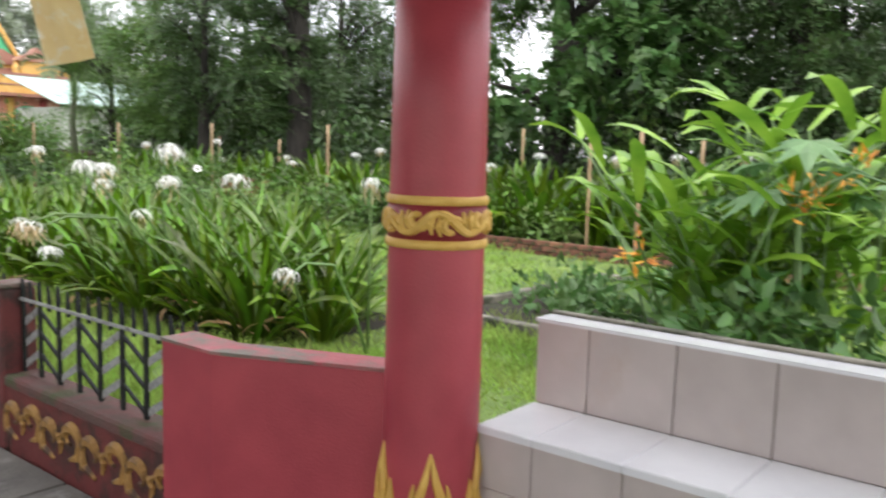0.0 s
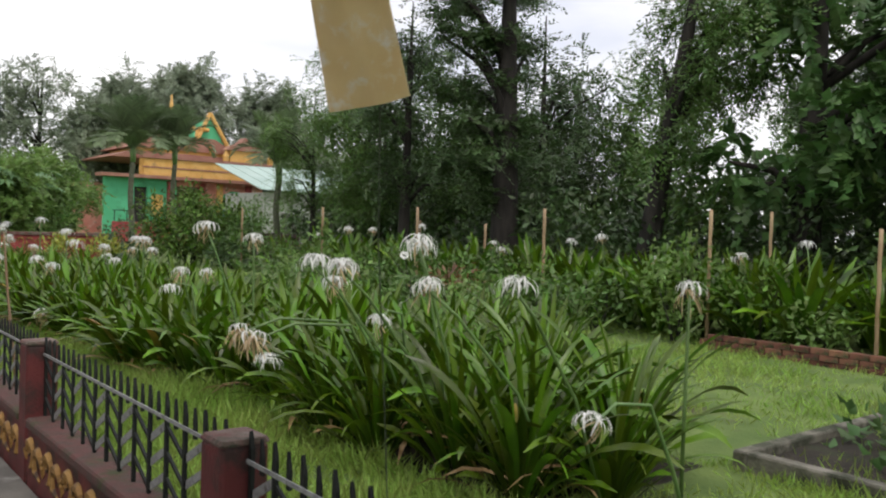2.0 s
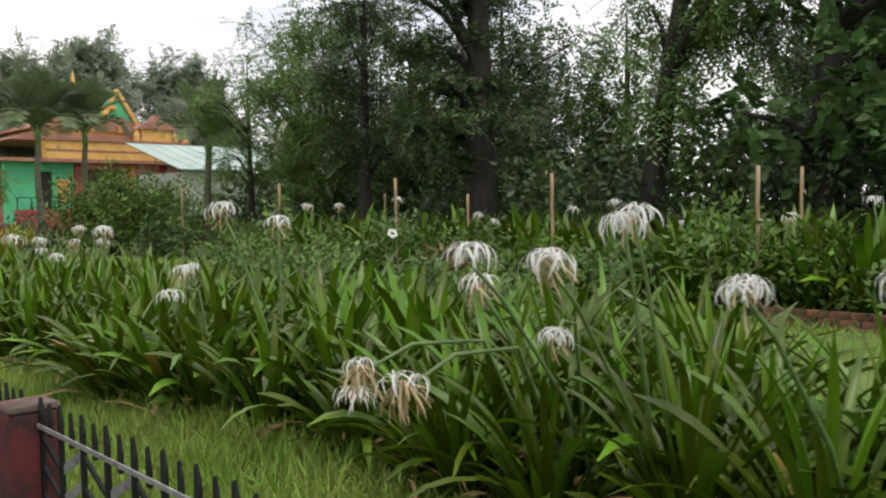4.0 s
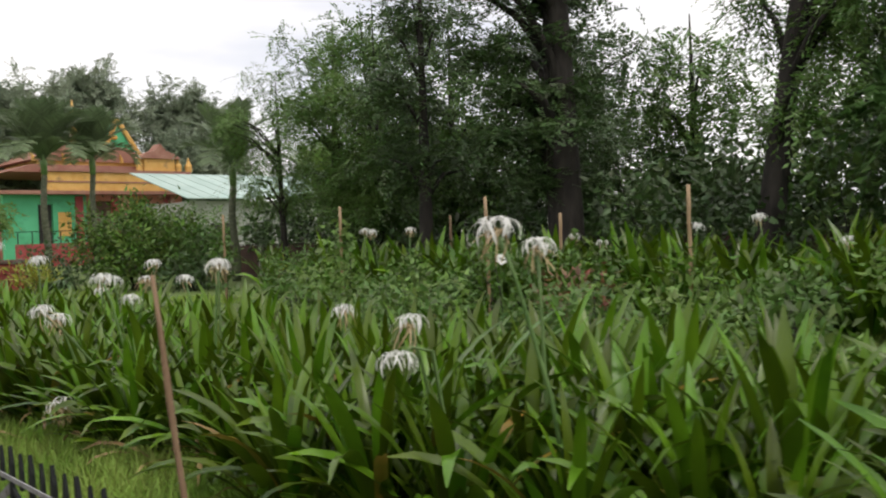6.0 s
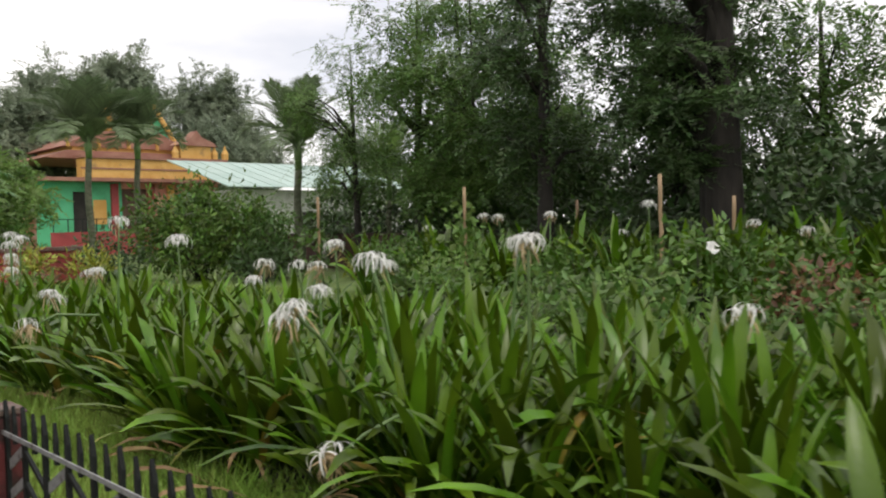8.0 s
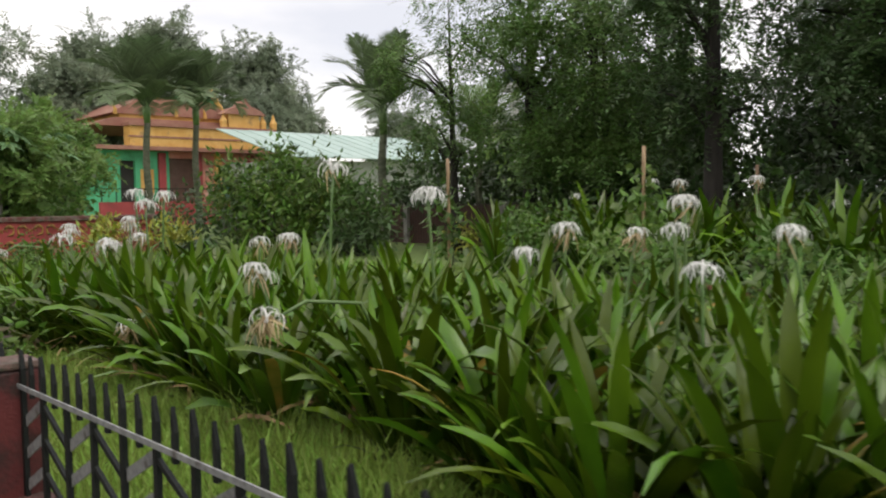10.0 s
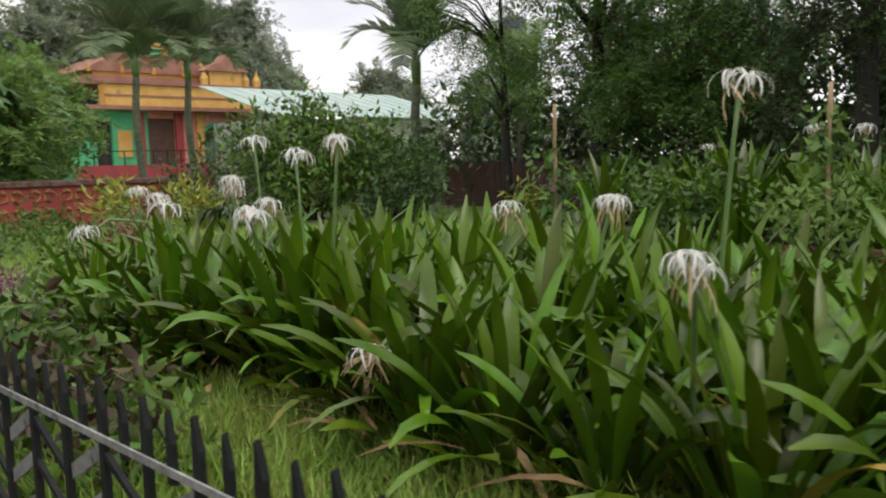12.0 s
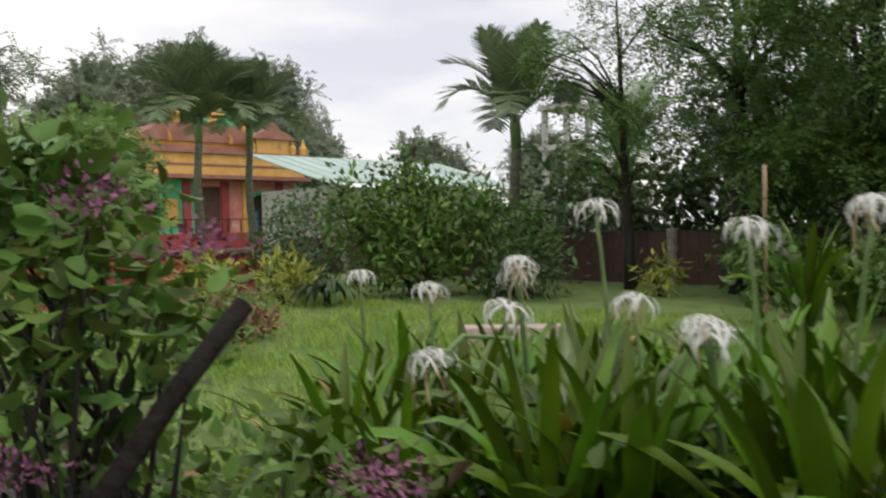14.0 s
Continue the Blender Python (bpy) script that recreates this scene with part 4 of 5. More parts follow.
# ---- plants ----
def bush(name, label, category, at, clumps, per, spread, size, ratio, droop, material, seed, stems=6, height=1.0, group="", flat=1.0, fine=False):
    """A shrub: stems that fork from the ground to clumps of leaves. clumps: ellipsoids (x, y, z, rx, ry, rz, n)."""
    rng = np.random.default_rng(seed)
    t = thing(name, label, category, at, group)
    pts = []
    for x, y, z, rx, ry, rz, n in clumps:
        d = unit(rng.normal(size=(n, 3))) * rng.uniform(0.35, 1.0, (n, 1)) ** 0.6
        pts.append(np.array([x, y, z]) + d * [rx, ry, rz])
    pts = np.concatenate(pts)
    s = Shape()
    for k in range(stems):
        e = pts[rng.integers(len(pts))]
        b = rng.normal(size=2) * 0.06
        s.tube([(b[0], b[1], 0), (b[0] * 1.5 + e[0] * 0.3, b[1] * 1.5 + e[1] * 0.3, e[2] * 0.45), tuple(e)], [0.018 * height, 0.012 * height, 0.004 * height], 6)
    part("stem", s, M_BARK, t, smooth=True)
    part("leaves", card_mesh("leaves", *leaf_cloud(rng, pts, per, spread, size, ratio, droop, flat), material, fine=fine), None, t)
    return t


# broad ginger-like plant beside the bench
def ginger(at, seed, n=46, tall=1.0, label="tall broad-leaved ginger plant with orange flowers"):
    r = random.Random(seed)
    t = thing("ginger_plant", label, "plant", at)
    for k in range(n):
        az, tilt = r.uniform(0, 6.283), r.uniform(4, 50)
        h = tall * r.uniform(0.5, 1.0)
        b = (r.gauss(0, 0.25), r.gauss(0, 0.30))
        lx, ly = h * math.tan(radians(tilt)) * math.cos(az) * 0.7, h * math.tan(radians(tilt)) * math.sin(az) * 0.7
        s = Shape()
        s.tube([(b[0], b[1], 0), (b[0] + lx * 0.4, b[1] + ly * 0.4, h * 0.55), (b[0] + lx, b[1] + ly, h)], [0.012, 0.010, 0.006], 6)
        part("stem", s, M_STALK, t, smooth=True)
        for q in range(7):
            f = 0.30 + 0.70 * q / 6
            s = Shape()
            strap(s, r.uniform(0.44, 0.66), r.uniform(0.075, 0.115), 34 + r.uniform(0, 26), 80 + r.uniform(-15, 40), r.uniform(-0.4, 0.4), az + (1.2 if q % 2 else -1.2) + r.uniform(-0.5, 0.5),
                  (b[0] + lx * f * f, b[1] + ly * f * f, h * f), rows=6, keel=0.12)
            part("leaf", s, M_GINGER, t, smooth=True)
    return t


gp = ginger((5.0, 1.70, G), 31, 48, 1.72)
for k in range(4):
    rng = np.random.default_rng(50 + k)
    p0 = [(-0.66, -0.26, 1.22), (-1.0, 0.44, 0.88), (-0.60, -0.36, 1.20), (-0.62, -0.55, 1.38)][k]
    cl = leaf_cloud(rng, np.array([p0]), 18, 0.04, 0.085, 0.35, -0.1)
    part("flower", card_mesh("flower", *cl, M_ORANGE), None, gp, "orange flower spike")


def lobed_leaf(s, base, tip_dir, size, r):
    """A papaya-like leaf: fingers that spread from the end of the stalk."""
    d = Vector(tip_dir).normalized()
    side = d.cross(Vector((0, 0, 1))).normalized()
    up = side.cross(d)
    b = Vector(base)
    for k in range(7):
        a = radians(-120 + 40 * k)
        w = (d * math.cos(a) + side * math.sin(a) - up * 0.15).normalized()
        q = w.cross(up).normalized()
        L = size * (1 - 0.35 * abs(k - 3) / 3)
        s.add([b, b + w * L * 0.45 + q * L * 0.16 - up * 0.01, b + w * L - up * L * 0.12, b + w * L * 0.45 - q * L * 0.16 - up * 0.01, b + w * L * 0.5 + up * 0.012],
              [(0, 1, 4), (1, 2, 4), (2, 3, 4), (3, 0, 4)])


def papaya(at, tall, n, size, seed, label):
    r = random.Random(seed)
    t = thing("papaya_plant", label, "plant", at)
    s = Shape()
    s.tube([(0, 0, 0), (0.03, 0.02, tall * 0.5), (0.0, 0.05, tall)], [0.03 * tall, 0.022 * tall, 0.012 * tall], 8)
    part("trunk", s, M_POST if tall > 2 else M_STALK, t, smooth=True)
    for k in range(n):
        az, el = 2.399 * k + r.uniform(-0.3, 0.3), r.uniform(-0.25, 0.75)
        L = size * r.uniform(1.0, 1.7)
        e = (L * math.cos(az) * math.cos(el), L * math.sin(az) * math.cos(el), tall + L * math.sin(el))
        s = Shape()
        s.tube([(0, 0.05, tall - 0.05 - 0.02 * k % 0.3), (e[0] * 0.5, e[1] * 0.5, (tall + e[2]) / 2 + 0.06), e], [0.012, 0.009, 0.006], 5)
        lobed_leaf(s, e, (math.cos(az), math.sin(az), -0.35), size * r.uniform(0.8, 1.2), r)
        part("leaf", s, M_PAPAYA, t)
    return t


papaya((4.5, 1.42, G), 1.3, 7, 0.27, 3, "young papaya plant with pale lobed leaves")
# low broad-leaved plants inside the kerbed bed
bush("ground_cover", "low leafy ground cover in the kerbed bed", "plant", (6.6, 3.4, G), [(0, 0, 0.12, 1.35, 0.95, 0.10, 150)], 9, 0.10, 0.12, 0.65, -0.1, M_LEAFBIG, 61, 4, 0.4)
bush("shrub", "dark leafy shrub behind the bench", "shrub", (4.2, 1.45, G), [(0, -0.1, 0.36, 0.45, 0.8, 0.30, 62)], 9, 0.09, 0.13, 0.55, 0.1, M_LEAFBIG, 62, 8, 0.7, fine=True)

# ---- the far bed: rows of strap-leaved plants with stakes ----
rb = random.Random(77)
far_me = [lily_mass(rb, 1.22, 1.35, 24, 0.95, M_LILYI) for _ in range(5)]
far_proto = []
for me in far_me:
    p = thing("crinum_lily", "dark green broad strap-leaved lily in the far bed", "plant", group="lilies in the far bed")
    part("foliage", me, None, p)
    far_proto.append(p)
y = 2.0
while y < 20.8:
    for j in range(3):
        if rb.random() < 0.12:
            continue
        plant_copy(far_proto[rb.randrange(5)], 10.5 + 0.62 * j + rb.uniform(-0.2, 0.2), y + rb.uniform(-0.25, 0.25), G - 0.03, rb, 0.95, 1.22)
    y += 0.58
for k in range(18):
    flower(rb.uniform(10.1, 11.4), 3.0 + k * 0.95 + rb.uniform(-0.3, 0.3), rb.uniform(1.15, 1.6), G, rb, 4, rb.choice((0, 2, 3)), size=0.95)

for x, y, top, lx in ((8.056, 4.11, 1.81, 0.0), (10.15, 8.09, 1.92, 0.0), (10.0, 11.04, 1.93, 0.02), (9.82, 14.19, 1.95, 0.03), (9.70, 17.45, 1.95, 0.0), (12.3, 8.43, 1.97, 0.0),
                      (11.38, 13.99, 1.68, 0.0), (10.0, 4.2, 1.75, 0.0), (9.35, 20.7, 1.93, 0.0), (10.2, 5.9, 1.7, 0.0), (12.2, 17.2, 1.75, 0.02)):
    s = Shape()
    h = top - G
    s.tube([(lx * (1 - k / 8) + 0.004 * math.sin(3 * k), 0.004 * math.cos(2 * k), -0.05 + (h + 0.05) * k / 8) for k in range(9)], [0.024 + (0.003 if k % 2 else 0) for k in range(9)], 8)
    st = solid("bamboo_stake", s, M_BAMBOO, "upright dry bamboo stake in the flower bed", "stake", smooth=True, group="stakes of the far bed")
    st.location = (x, y, G)

# vines and shrubs round the stakes
bush("vine", "climbing leafy vine on a bamboo stake", "vine", (9.74, 17.5, G), [(0, 0, 1.0, 0.22, 0.22, 0.75, 34)], 5, 0.08, 0.15, 0.7, 0.4, M_LEAFLIGHT, 71, 3, 0.5)
bush("vine", "climbing leafy vine on a broken stake", "vine", (9.35, 20.75, G), [(0, 0, 0.85, 0.22, 0.25, 0.7, 30)], 5, 0.08, 0.15, 0.7, 0.4, M_LEAFMID, 72, 3, 0.5)
for k, (x, y, w, h, m, nm) in enumerate(((9.0, 13.2, 0.75, 1.25, M_LEAFMID, 70), (9.3, 15.4, 0.6, 1.0, M_LEAFMID, 50), (8.8, 11.9, 0.5, 0.75, M_REDLEAF, 40), (9.1, 17.2, 0.7, 0.95, M_LEAFLIGHT, 55),
                                         (9.8, 9.7, 0.6, 0.95, M_LEAFMID, 50), (10.0, 19.2, 0.9, 1.2, M_LEAFMID, 80), (10.2, 6.6, 0.55, 0.6, M_LEAFLIGHT, 40),
                                         (9.9, 12.4, 0.6, 1.15, M_LEAFMID, 50), (9.9, 8.4, 0.6, 1.35, M_LEAFLIGHT, 70), (10.3, 7.4, 0.6, 1.1, M_SHRUB, 55), (9.3, 10.6, 0.5, 1.0, M_SHRUB, 50))):
    bush("shrub", "small red-leaved shrub on the lawn edge" if m is M_REDLEAF else "leafy green shrub at the edge of the far bed", "shrub", (x, y, G),
         [(0, 0, h * 0.58, w * 0.75, w, h * 0.42, nm)], 9, 0.10, 0.12, 0.5, 0.15, m, 80 + k, 8, 0.8, "shrubs along the far bed")
rm = random.Random(91)
for k in range(15):
    yy = 8.2 + 0.52 * k
    h = rm.uniform(0.5, 0.95)
    bush("lawn_shrub", "leafy green undershrub between the two beds", "shrub", (rm.uniform(6.2, 8.6), yy, G), [(0, 0, h * 0.5, 0.55, 0.55, h * 0.45, 46)], 8, 0.10, 0.12, 0.5, 0.15,
         M_LEAFMID if k % 3 else M_LEAFLIGHT, 930 + k, 7, 0.7, "undershrubs between the beds")
# one open white hibiscus flower
rng = np.random.default_rng(5)
hib = thing("hibiscus_flower", "open white hibiscus flower on the shrub", "flower", (8.55, 12.85, G))
s = Shape()
s.tube([(0.1, 0.05, 0), (0.04, 0.02, 0.5), (0, 0, 0.98)], [0.01, 0.008, 0.005], 6)
part("stem", s, M_STALK, hib)
s = Shape()
for k in range(5):
    strap(s, 0.085, 0.08, 60, 95, 0.2, k * 1.2566, (0, 0, 0.98), rows=5)
part("petals", s, M_PETAL, hib, smooth=True, m=Matrix.Translation((0, 0, 0.98)) @ pose(0, 0, 0, 50, -40, 0) @ Matrix.Translation((0, 0, -0.98)))


# ---- trees ----
def tree(name, label, at, height, radius, crowns, per, spread, size, ratio, droop, material, seed, lean=(0, 0), limbs=14, flat=1.0, forks=((0, 0),)):
    """A tapered trunk (or several from one foot), limbs to the crown's clumps, and a crown of many small leaves."""
    rng = np.random.default_rng(seed)
    t = thing(name, label, "tree", at)
    pts = []
    for x, y, z, rx, ry, rz, n in crowns:
        d = unit(rng.normal(size=(2 * n, 3))) * rng.uniform(0.15, 1.0, (2 * n, 1)) ** 0.5
        c = np.array([x, y, z]) + d * [rx, ry, rz]
        mass = np.array([noise.noise(Vector(c[i] * [0.8, 0.8, 1.3]) + Vector((seed, 0, 0))) for i in range(2 * n)])
        pts.append(c[np.argsort(mass)[n:]])          # foliage gathers in masses with gaps between
    pts = np.concatenate(pts)
    lx, ly = lean
    for fx, fy in forks:
        s = Shape()
        ks = np.linspace(0, 1, 9)
        s.tube([(fx * q * 1.2 + lx * q + 0.06 * radius * math.sin(5 * q + seed), fy * q * 1.2 + ly * q, height * q - 0.05) for q in ks],
               [radius * (1.5 - 3.5 * q if q < 0.1 else 1.18 - 1.08 * q) for q in ks], 12)
        part("trunk", s, M_BARK, t, smooth=True)
    for k in range(limbs):
        e = pts[rng.integers(len(pts))]
        q = float(np.clip((e[2] / height) * 0.75, 0.22, 0.95))
        fx, fy = forks[k % len(forks)]
        b = np.array([fx * q * 1.2 + lx * q, fy * q * 1.2 + ly * q, height * q])
        m1 = b * 0.55 + e * 0.45 + [0, 0, 0.25]
        r0 = radius * (0.5 - 0.3 * q)
        s = Shape()
        s.tube([tuple(b), tuple(m1), tuple(e * 0.85 + m1 * 0.15), tuple(e)], [r0, r0 * 0.6, r0 * 0.32, r0 * 0.12], 6)
        part("limb", s, M_BARK, t, smooth=True)
    part("crown", card_mesh("crown", *spray_cloud(rng, pts, max(3, per // 4), 13, spread * 2.2, size * 0.8, ratio, droop, flat), material), None, t)
    return t


# big dark tree with level sprays
tree("conifer_like_tree", "large dark tree with level sprays of foliage", (12.6, 14.75, G), 9, 0.30,
     [(0, 0.5, 3.0, 1.7, 1.6, 0.2, 28), (0.1, 1.0, 3.8, 1.5, 1.6, 0.22, 28), (0, 1.1, 4.7, 1.6, 1.6, 0.25, 28), (0, 1.0, 5.6, 1.5, 1.6, 0.3, 30), (0, 0.9, 6.6, 1.4, 1.5, 0.5, 30), (0.2, 0.3, 2.2, 1.0, 1.1, 0.2, 12)],
     62, 0.26, 0.14, 0.42, 0.25, M_LEAFDARK, 101, (0.1, 0.1), 26, 0.35, ((0, 0), (0.35, 0.5)))
# thin pair
tree("slender_tree", "slender twin-stemmed tree with airy foliage", (13.7, 20.9, G), 7, 0.07,
     [(0, -0.6, 3.2, 1.2, 1.3, 0.6, 24), (-0.3, 0.5, 4.5, 1.4, 1.6, 0.6, 26), (0.2, -0.4, 6.0, 1.5, 1.8, 0.6, 22), (-0.2, 1.0, 2.4, 0.8, 1.0, 0.6, 20), (0, -0.2, 2.0, 1.1, 1.3, 0.4, 24)],
     80, 0.28, 0.13, 0.40, 0.4, M_LEAFMID, 102, (0.2, 0.3), 20, 0.6, ((0, 0), (0.1, 0.5)))
tree("feathery_tree", "feathery light green tree with hanging sprays", (14.2, 25.6, G), 6, 0.10,
     [(0, 0.2, 3.0, 1.2, 1.4, 0.8, 34), (-0.2, 0.6, 4.4, 1.3, 1.7, 0.8, 30), (0.2, -0.3, 5.6, 1.2, 1.4, 0.7, 12)],
     54, 0.24, 0.12, 0.32, 0.8, M_LEAFMID, 103, (0.1, 0.3), 18, 0.8)
tree("leaning_tree", "tall dark leaning tree trunk with hanging foliage", (13.1, 11.55, G), 9, 0.21,
     [(0.2, -0.9, 4.6, 1.5, 1.5, 0.7, 26), (0.6, -1.6, 5.9, 1.9, 2.0, 0.9, 46), (0.3, -0.6, 3.2, 1.0, 1.0, 0.5, 9)],
     96, 0.27, 0.14, 0.36, 0.8, M_LEAFMID, 104, (0.6, -1.15), 16, 0.9)
tree("teak_tree", "tall dark trunk with large hanging broad leaves", (13.9, 8.75, G), 9, 0.26,
     [(-0.4, 0.8, 2.9, 0.6, 0.8, 0.8, 8), (-0.7, -1.5, 3.0, 0.9, 1.2, 1.1, 22), (0.2, -0.8, 5.2, 1.7, 2.4, 1.0, 44), (0.3, -2.2, 3.6, 1.2, 1.2, 1.2, 24)],
     22, 0.22, 0.25, 0.72, 0.9, M_LEAFBIG, 105, (0.25, -0.1), 14)
tree("dark_tree", "dense dark broadleaf tree", (14.6, 4.4, G), 8, 0.20,
     [(0, 0, 2.6, 1.4, 1.6, 1.0, 46), (0.2, 0.2, 4.8, 1.9, 2.2, 1.1, 56)], 81, 0.28, 0.16, 0.45, 0.4, M_LEAFDARK, 106, (0.1, 0), 14)
tree("dark_tree", "dense dark broadleaf tree with low branches", (12.2, 17.9, G), 7, 0.15,
     [(0, 0.3, 4.3, 1.4, 1.5, 0.6, 30), (0.3, 0.2, 5.8, 1.3, 1.4, 0.5, 24), (0.4, 0.4, 2.7, 1.1, 1.4, 0.6, 28)], 50, 0.27, 0.14, 0.42, 0.4, M_LEAFDARK, 107, (0.2, 0.1), 14, 0.7)
tree("dark_tree", "dense dark broadleaf tree near the sheet fence", (14.4, 23.5, G), 7, 0.16,
     [(0, -0.4, 3.0, 1.2, 1.4, 0.8, 36), (0.1, -0.4, 2.0, 1.1, 1.3, 0.4, 26), (0, -0.2, 4.5, 1.6, 1.8, 0.8, 34), (0, -0.3, 6.2, 1.5, 1.7, 0.6, 20)], 60, 0.27, 0.14, 0.40, 0.5, M_LEAFMID, 108, (0.2, 0.1), 14, 0.8)
for k, (x, y, h, w) in enumerate(((19.5, 15.8, 6.5, 1.7), (19, 10.0, 7.0, 2.1), (18, 6.2, 7, 1.8), (17.5, 1.0, 8.0, 2.2), (20, 19.4, 6.2, 1.8), (22.5, 24.5, 5.5, 1.7), (16.5, -3, 8, 2.6), (12.5, -2.5, 7, 2.0), (20.5, 3.6, 5.5, 1.7), (24.0, 13.2, 6.5, 2.4), (17.0, 18.0, 7.6, 1.9), (17.2, 8.2, 6.5, 1.9), (23.5, 8.8, 6.5, 2.4), (24.0, 4.5, 6.5, 2.4), (16.6, 4.2, 6.5, 1.9), (17.8, 22.4, 7.2, 1.9), (19.2, 25.4, 6.4, 1.9))):
    tree("dark_tree", "dark tree at the back of the garden", (x, y, G), h, 0.16,
         [(0, 0, h * 0.4, w * 0.8, w * 0.8, h * 0.2, 30), (0.2, 0.2, h * 0.68, w, w, h * 0.22, 44)], 46, 0.33, 0.19, 0.42, 0.5, M_LEAFDARK if k % 3 else M_LEAFMID, 120 + k, (0.2, 0.2), 10)
# undergrowth behind the far bed
for k in range(26):
    r = random.Random(200 + k)
    yy = -1 + k * 0.96
    xx = 13.2 + r.uniform(-0.4, 1.8)
    h = r.uniform(1.5, 2.7) if yy < 19.5 else r.uniform(1.0, 1.5)
    bush("undergrowth_shrub", "dark leafy undergrowth shrub below the trees", "shrub", (xx, yy, G), [(0, 0, h * 0.55, 0.75, 0.85, h * 0.45, 64)], 9, 0.15, 0.19, 0.5, 0.3,
         M_LEAFDARK if k % 4 else M_LEAFMID, 300 + k, 8, 1.0, "undergrowth below the trees")
for k in range(21):
    r = random.Random(400 + k)
    bush("undergrowth_shrub", "dark leafy undergrowth shrub at the back", "shrub", (17 + r.uniform(0, 3), -6 + 1.75 * k, G), [(0, 0, 1.6, 1.5, 1.7, 1.5, 130)], 10, 0.25, 0.28, 0.5, 0.3,
         M_LEAFDARK, 420 + k, 8, 1.2, "undergrowth below the trees")


def frond_mesh(length, leaflets, size, droop, material, seed, wide=0.024):
    r = random.Random(seed)
    s = Shape()
    pts = []
    for i in range(9):
        q = i / 8
        a = radians(28 + droop * q ** 1.6)
        p = pts[-1] if pts else Vector((0, 0, 0))
        pts.append(p + Vector((math.sin(a), 0, math.cos(a))) * (length / 8 if i else 0))
    s.tube(pts, [0.028 * (1 - 0.9 * i / 8) + 0.003 for i in range(9)], 5)
    for k in range(leaflets):
        q = 0.16 + 0.84 * k / (leaflets - 1)
        i = min(7, int(q * 8))
        p = pts[i].lerp(pts[i + 1], q * 8 - i)
        d = (pts[i + 1] - pts[i]).normalized()
        for side in (1, -1):
            w = (d * 0.7 + Vector((0, side, 0)) * 0.9 + Vector((0, 0, 0.3))).normalized()
            L = size * math.sin(math.pi * (0.12 + 0.80 * q)) * r.uniform(0.85, 1.1) + 0.1
            n = w.cross(d).normalized()
            e = d * wide
            s.add([p - e, p + e, p + w * L * 0.55 + e * 1.1 - n * 0 + Vector((0, 0, -0.05 * L)), p + w * L + Vector((0, 0, -0.2 * L)), p + w * L * 0.55 - e * 1.1 + Vector((0, 0, -0.05 * L))],
                  [(0, 1, 2, 4), (4, 2, 3)])
    return s.mesh("frond", material)


def palm(at, trunk, radius, n, length, seed, label, material, wide=0.024):
    r = random.Random(seed)
    t = thing("areca_palm", label, "palm", at)
    s = Shape()
    s.tube([(0.05 * math.sin(k * 0.5), 0, trunk * k / 14 - 0.03) for k in range(15)], [radius * (1.2 - 0.3 * k / 14) + (0.008 if k % 2 else 0) for k in range(15)], 10)
    part("trunk", s, M_PALMTRUNK, t, smooth=True)
    s = Shape()
    s.tube([(0.05 * math.sin(7), 0, trunk - 0.05), (0.02, 0, trunk + 0.45), (0.02, 0, trunk + 0.8)], [radius * 0.95, radius * 1.15, radius * 0.5], 10)
    part("crownshaft", s, M_STALK, t, smooth=True)
    meshes = [frond_mesh(length * f, 24, length * 0.38, d, material, seed + i, wide) for i, (f, d) in enumerate(((0.9, 30), (1.05, 65), (0.95, 115)))]
    for k in range(n):
        q = k / n
        part("frond", meshes[min(2, int(q * 3))], None, t, m=pose(0.02, 0, trunk + 0.65 - 0.25 * q, 0, -24 + 34 * q, 137.5 * k + r.uniform(-15, 15)))
    return t


palm((14.5, 28.7, G), 3.0, 0.11, 13, 2.25, 501, "areca palm with a slim trunk and arching fronds", M_LEAFPALM, 0.034)
palm((15.7, 41.8, G), 4.3, 0.12, 22, 2.5, 502, "tall areca palm in front of the building", M_LEAFPALM, 0.035)
palm((13.4, 41.0, G), 4.2, 0.12, 26, 2.7, 503, "tall areca palm with drooping fronds", M_LEAFPALM, 0.035)
palm((16.9, 27.5, G), 2.1, 0.08, 12, 2.1, 504, "young areca palm with yellowish fronds", M_LEAFLIGHT)
palm((21.5, 31.0, G), 1.2, 0.08, 9, 1.7, 505, "young areca palm beyond the sheet fence", M_LEAFLIGHT)

# shrubs between the lawn and the building
bush("garden_shrub", "large dark leafy shrub in front of the building", "shrub", (11.0, 28.2, G), [(0, 0, 0.95, 1.35, 1.3, 0.8, 100), (0.8, -0.2, 1.55, 0.9, 0.9, 0.8, 60), (-0.9, 0.3, 1.6, 0.5, 0.5, 0.55, 24), (0.2, 0.5, 2.05, 0.6, 0.6, 0.5, 24)], 22, 0.19, 0.19, 0.42, 0.2, M_SHRUB, 601, 12, 1.3)
bush("garden_shrub", "light green leafy shrub beside the palm", "shrub", (12.3, 27.0, G), [(0, 0, 0.9, 0.9, 0.8, 0.75, 70)], 20, 0.15, 0.18, 0.42, 0.2, M_LEAFMID, 602, 9, 1.1)
bush("garden_shrub", "low yellow-leaved croton shrub", "shrub", (7.4, 29.3, G), [(0, 0, 0.55, 0.45, 0.45, 0.35, 30)], 10, 0.10, 0.22, 0.3, -0.2, M_CROTON, 603, 6, 0.8)
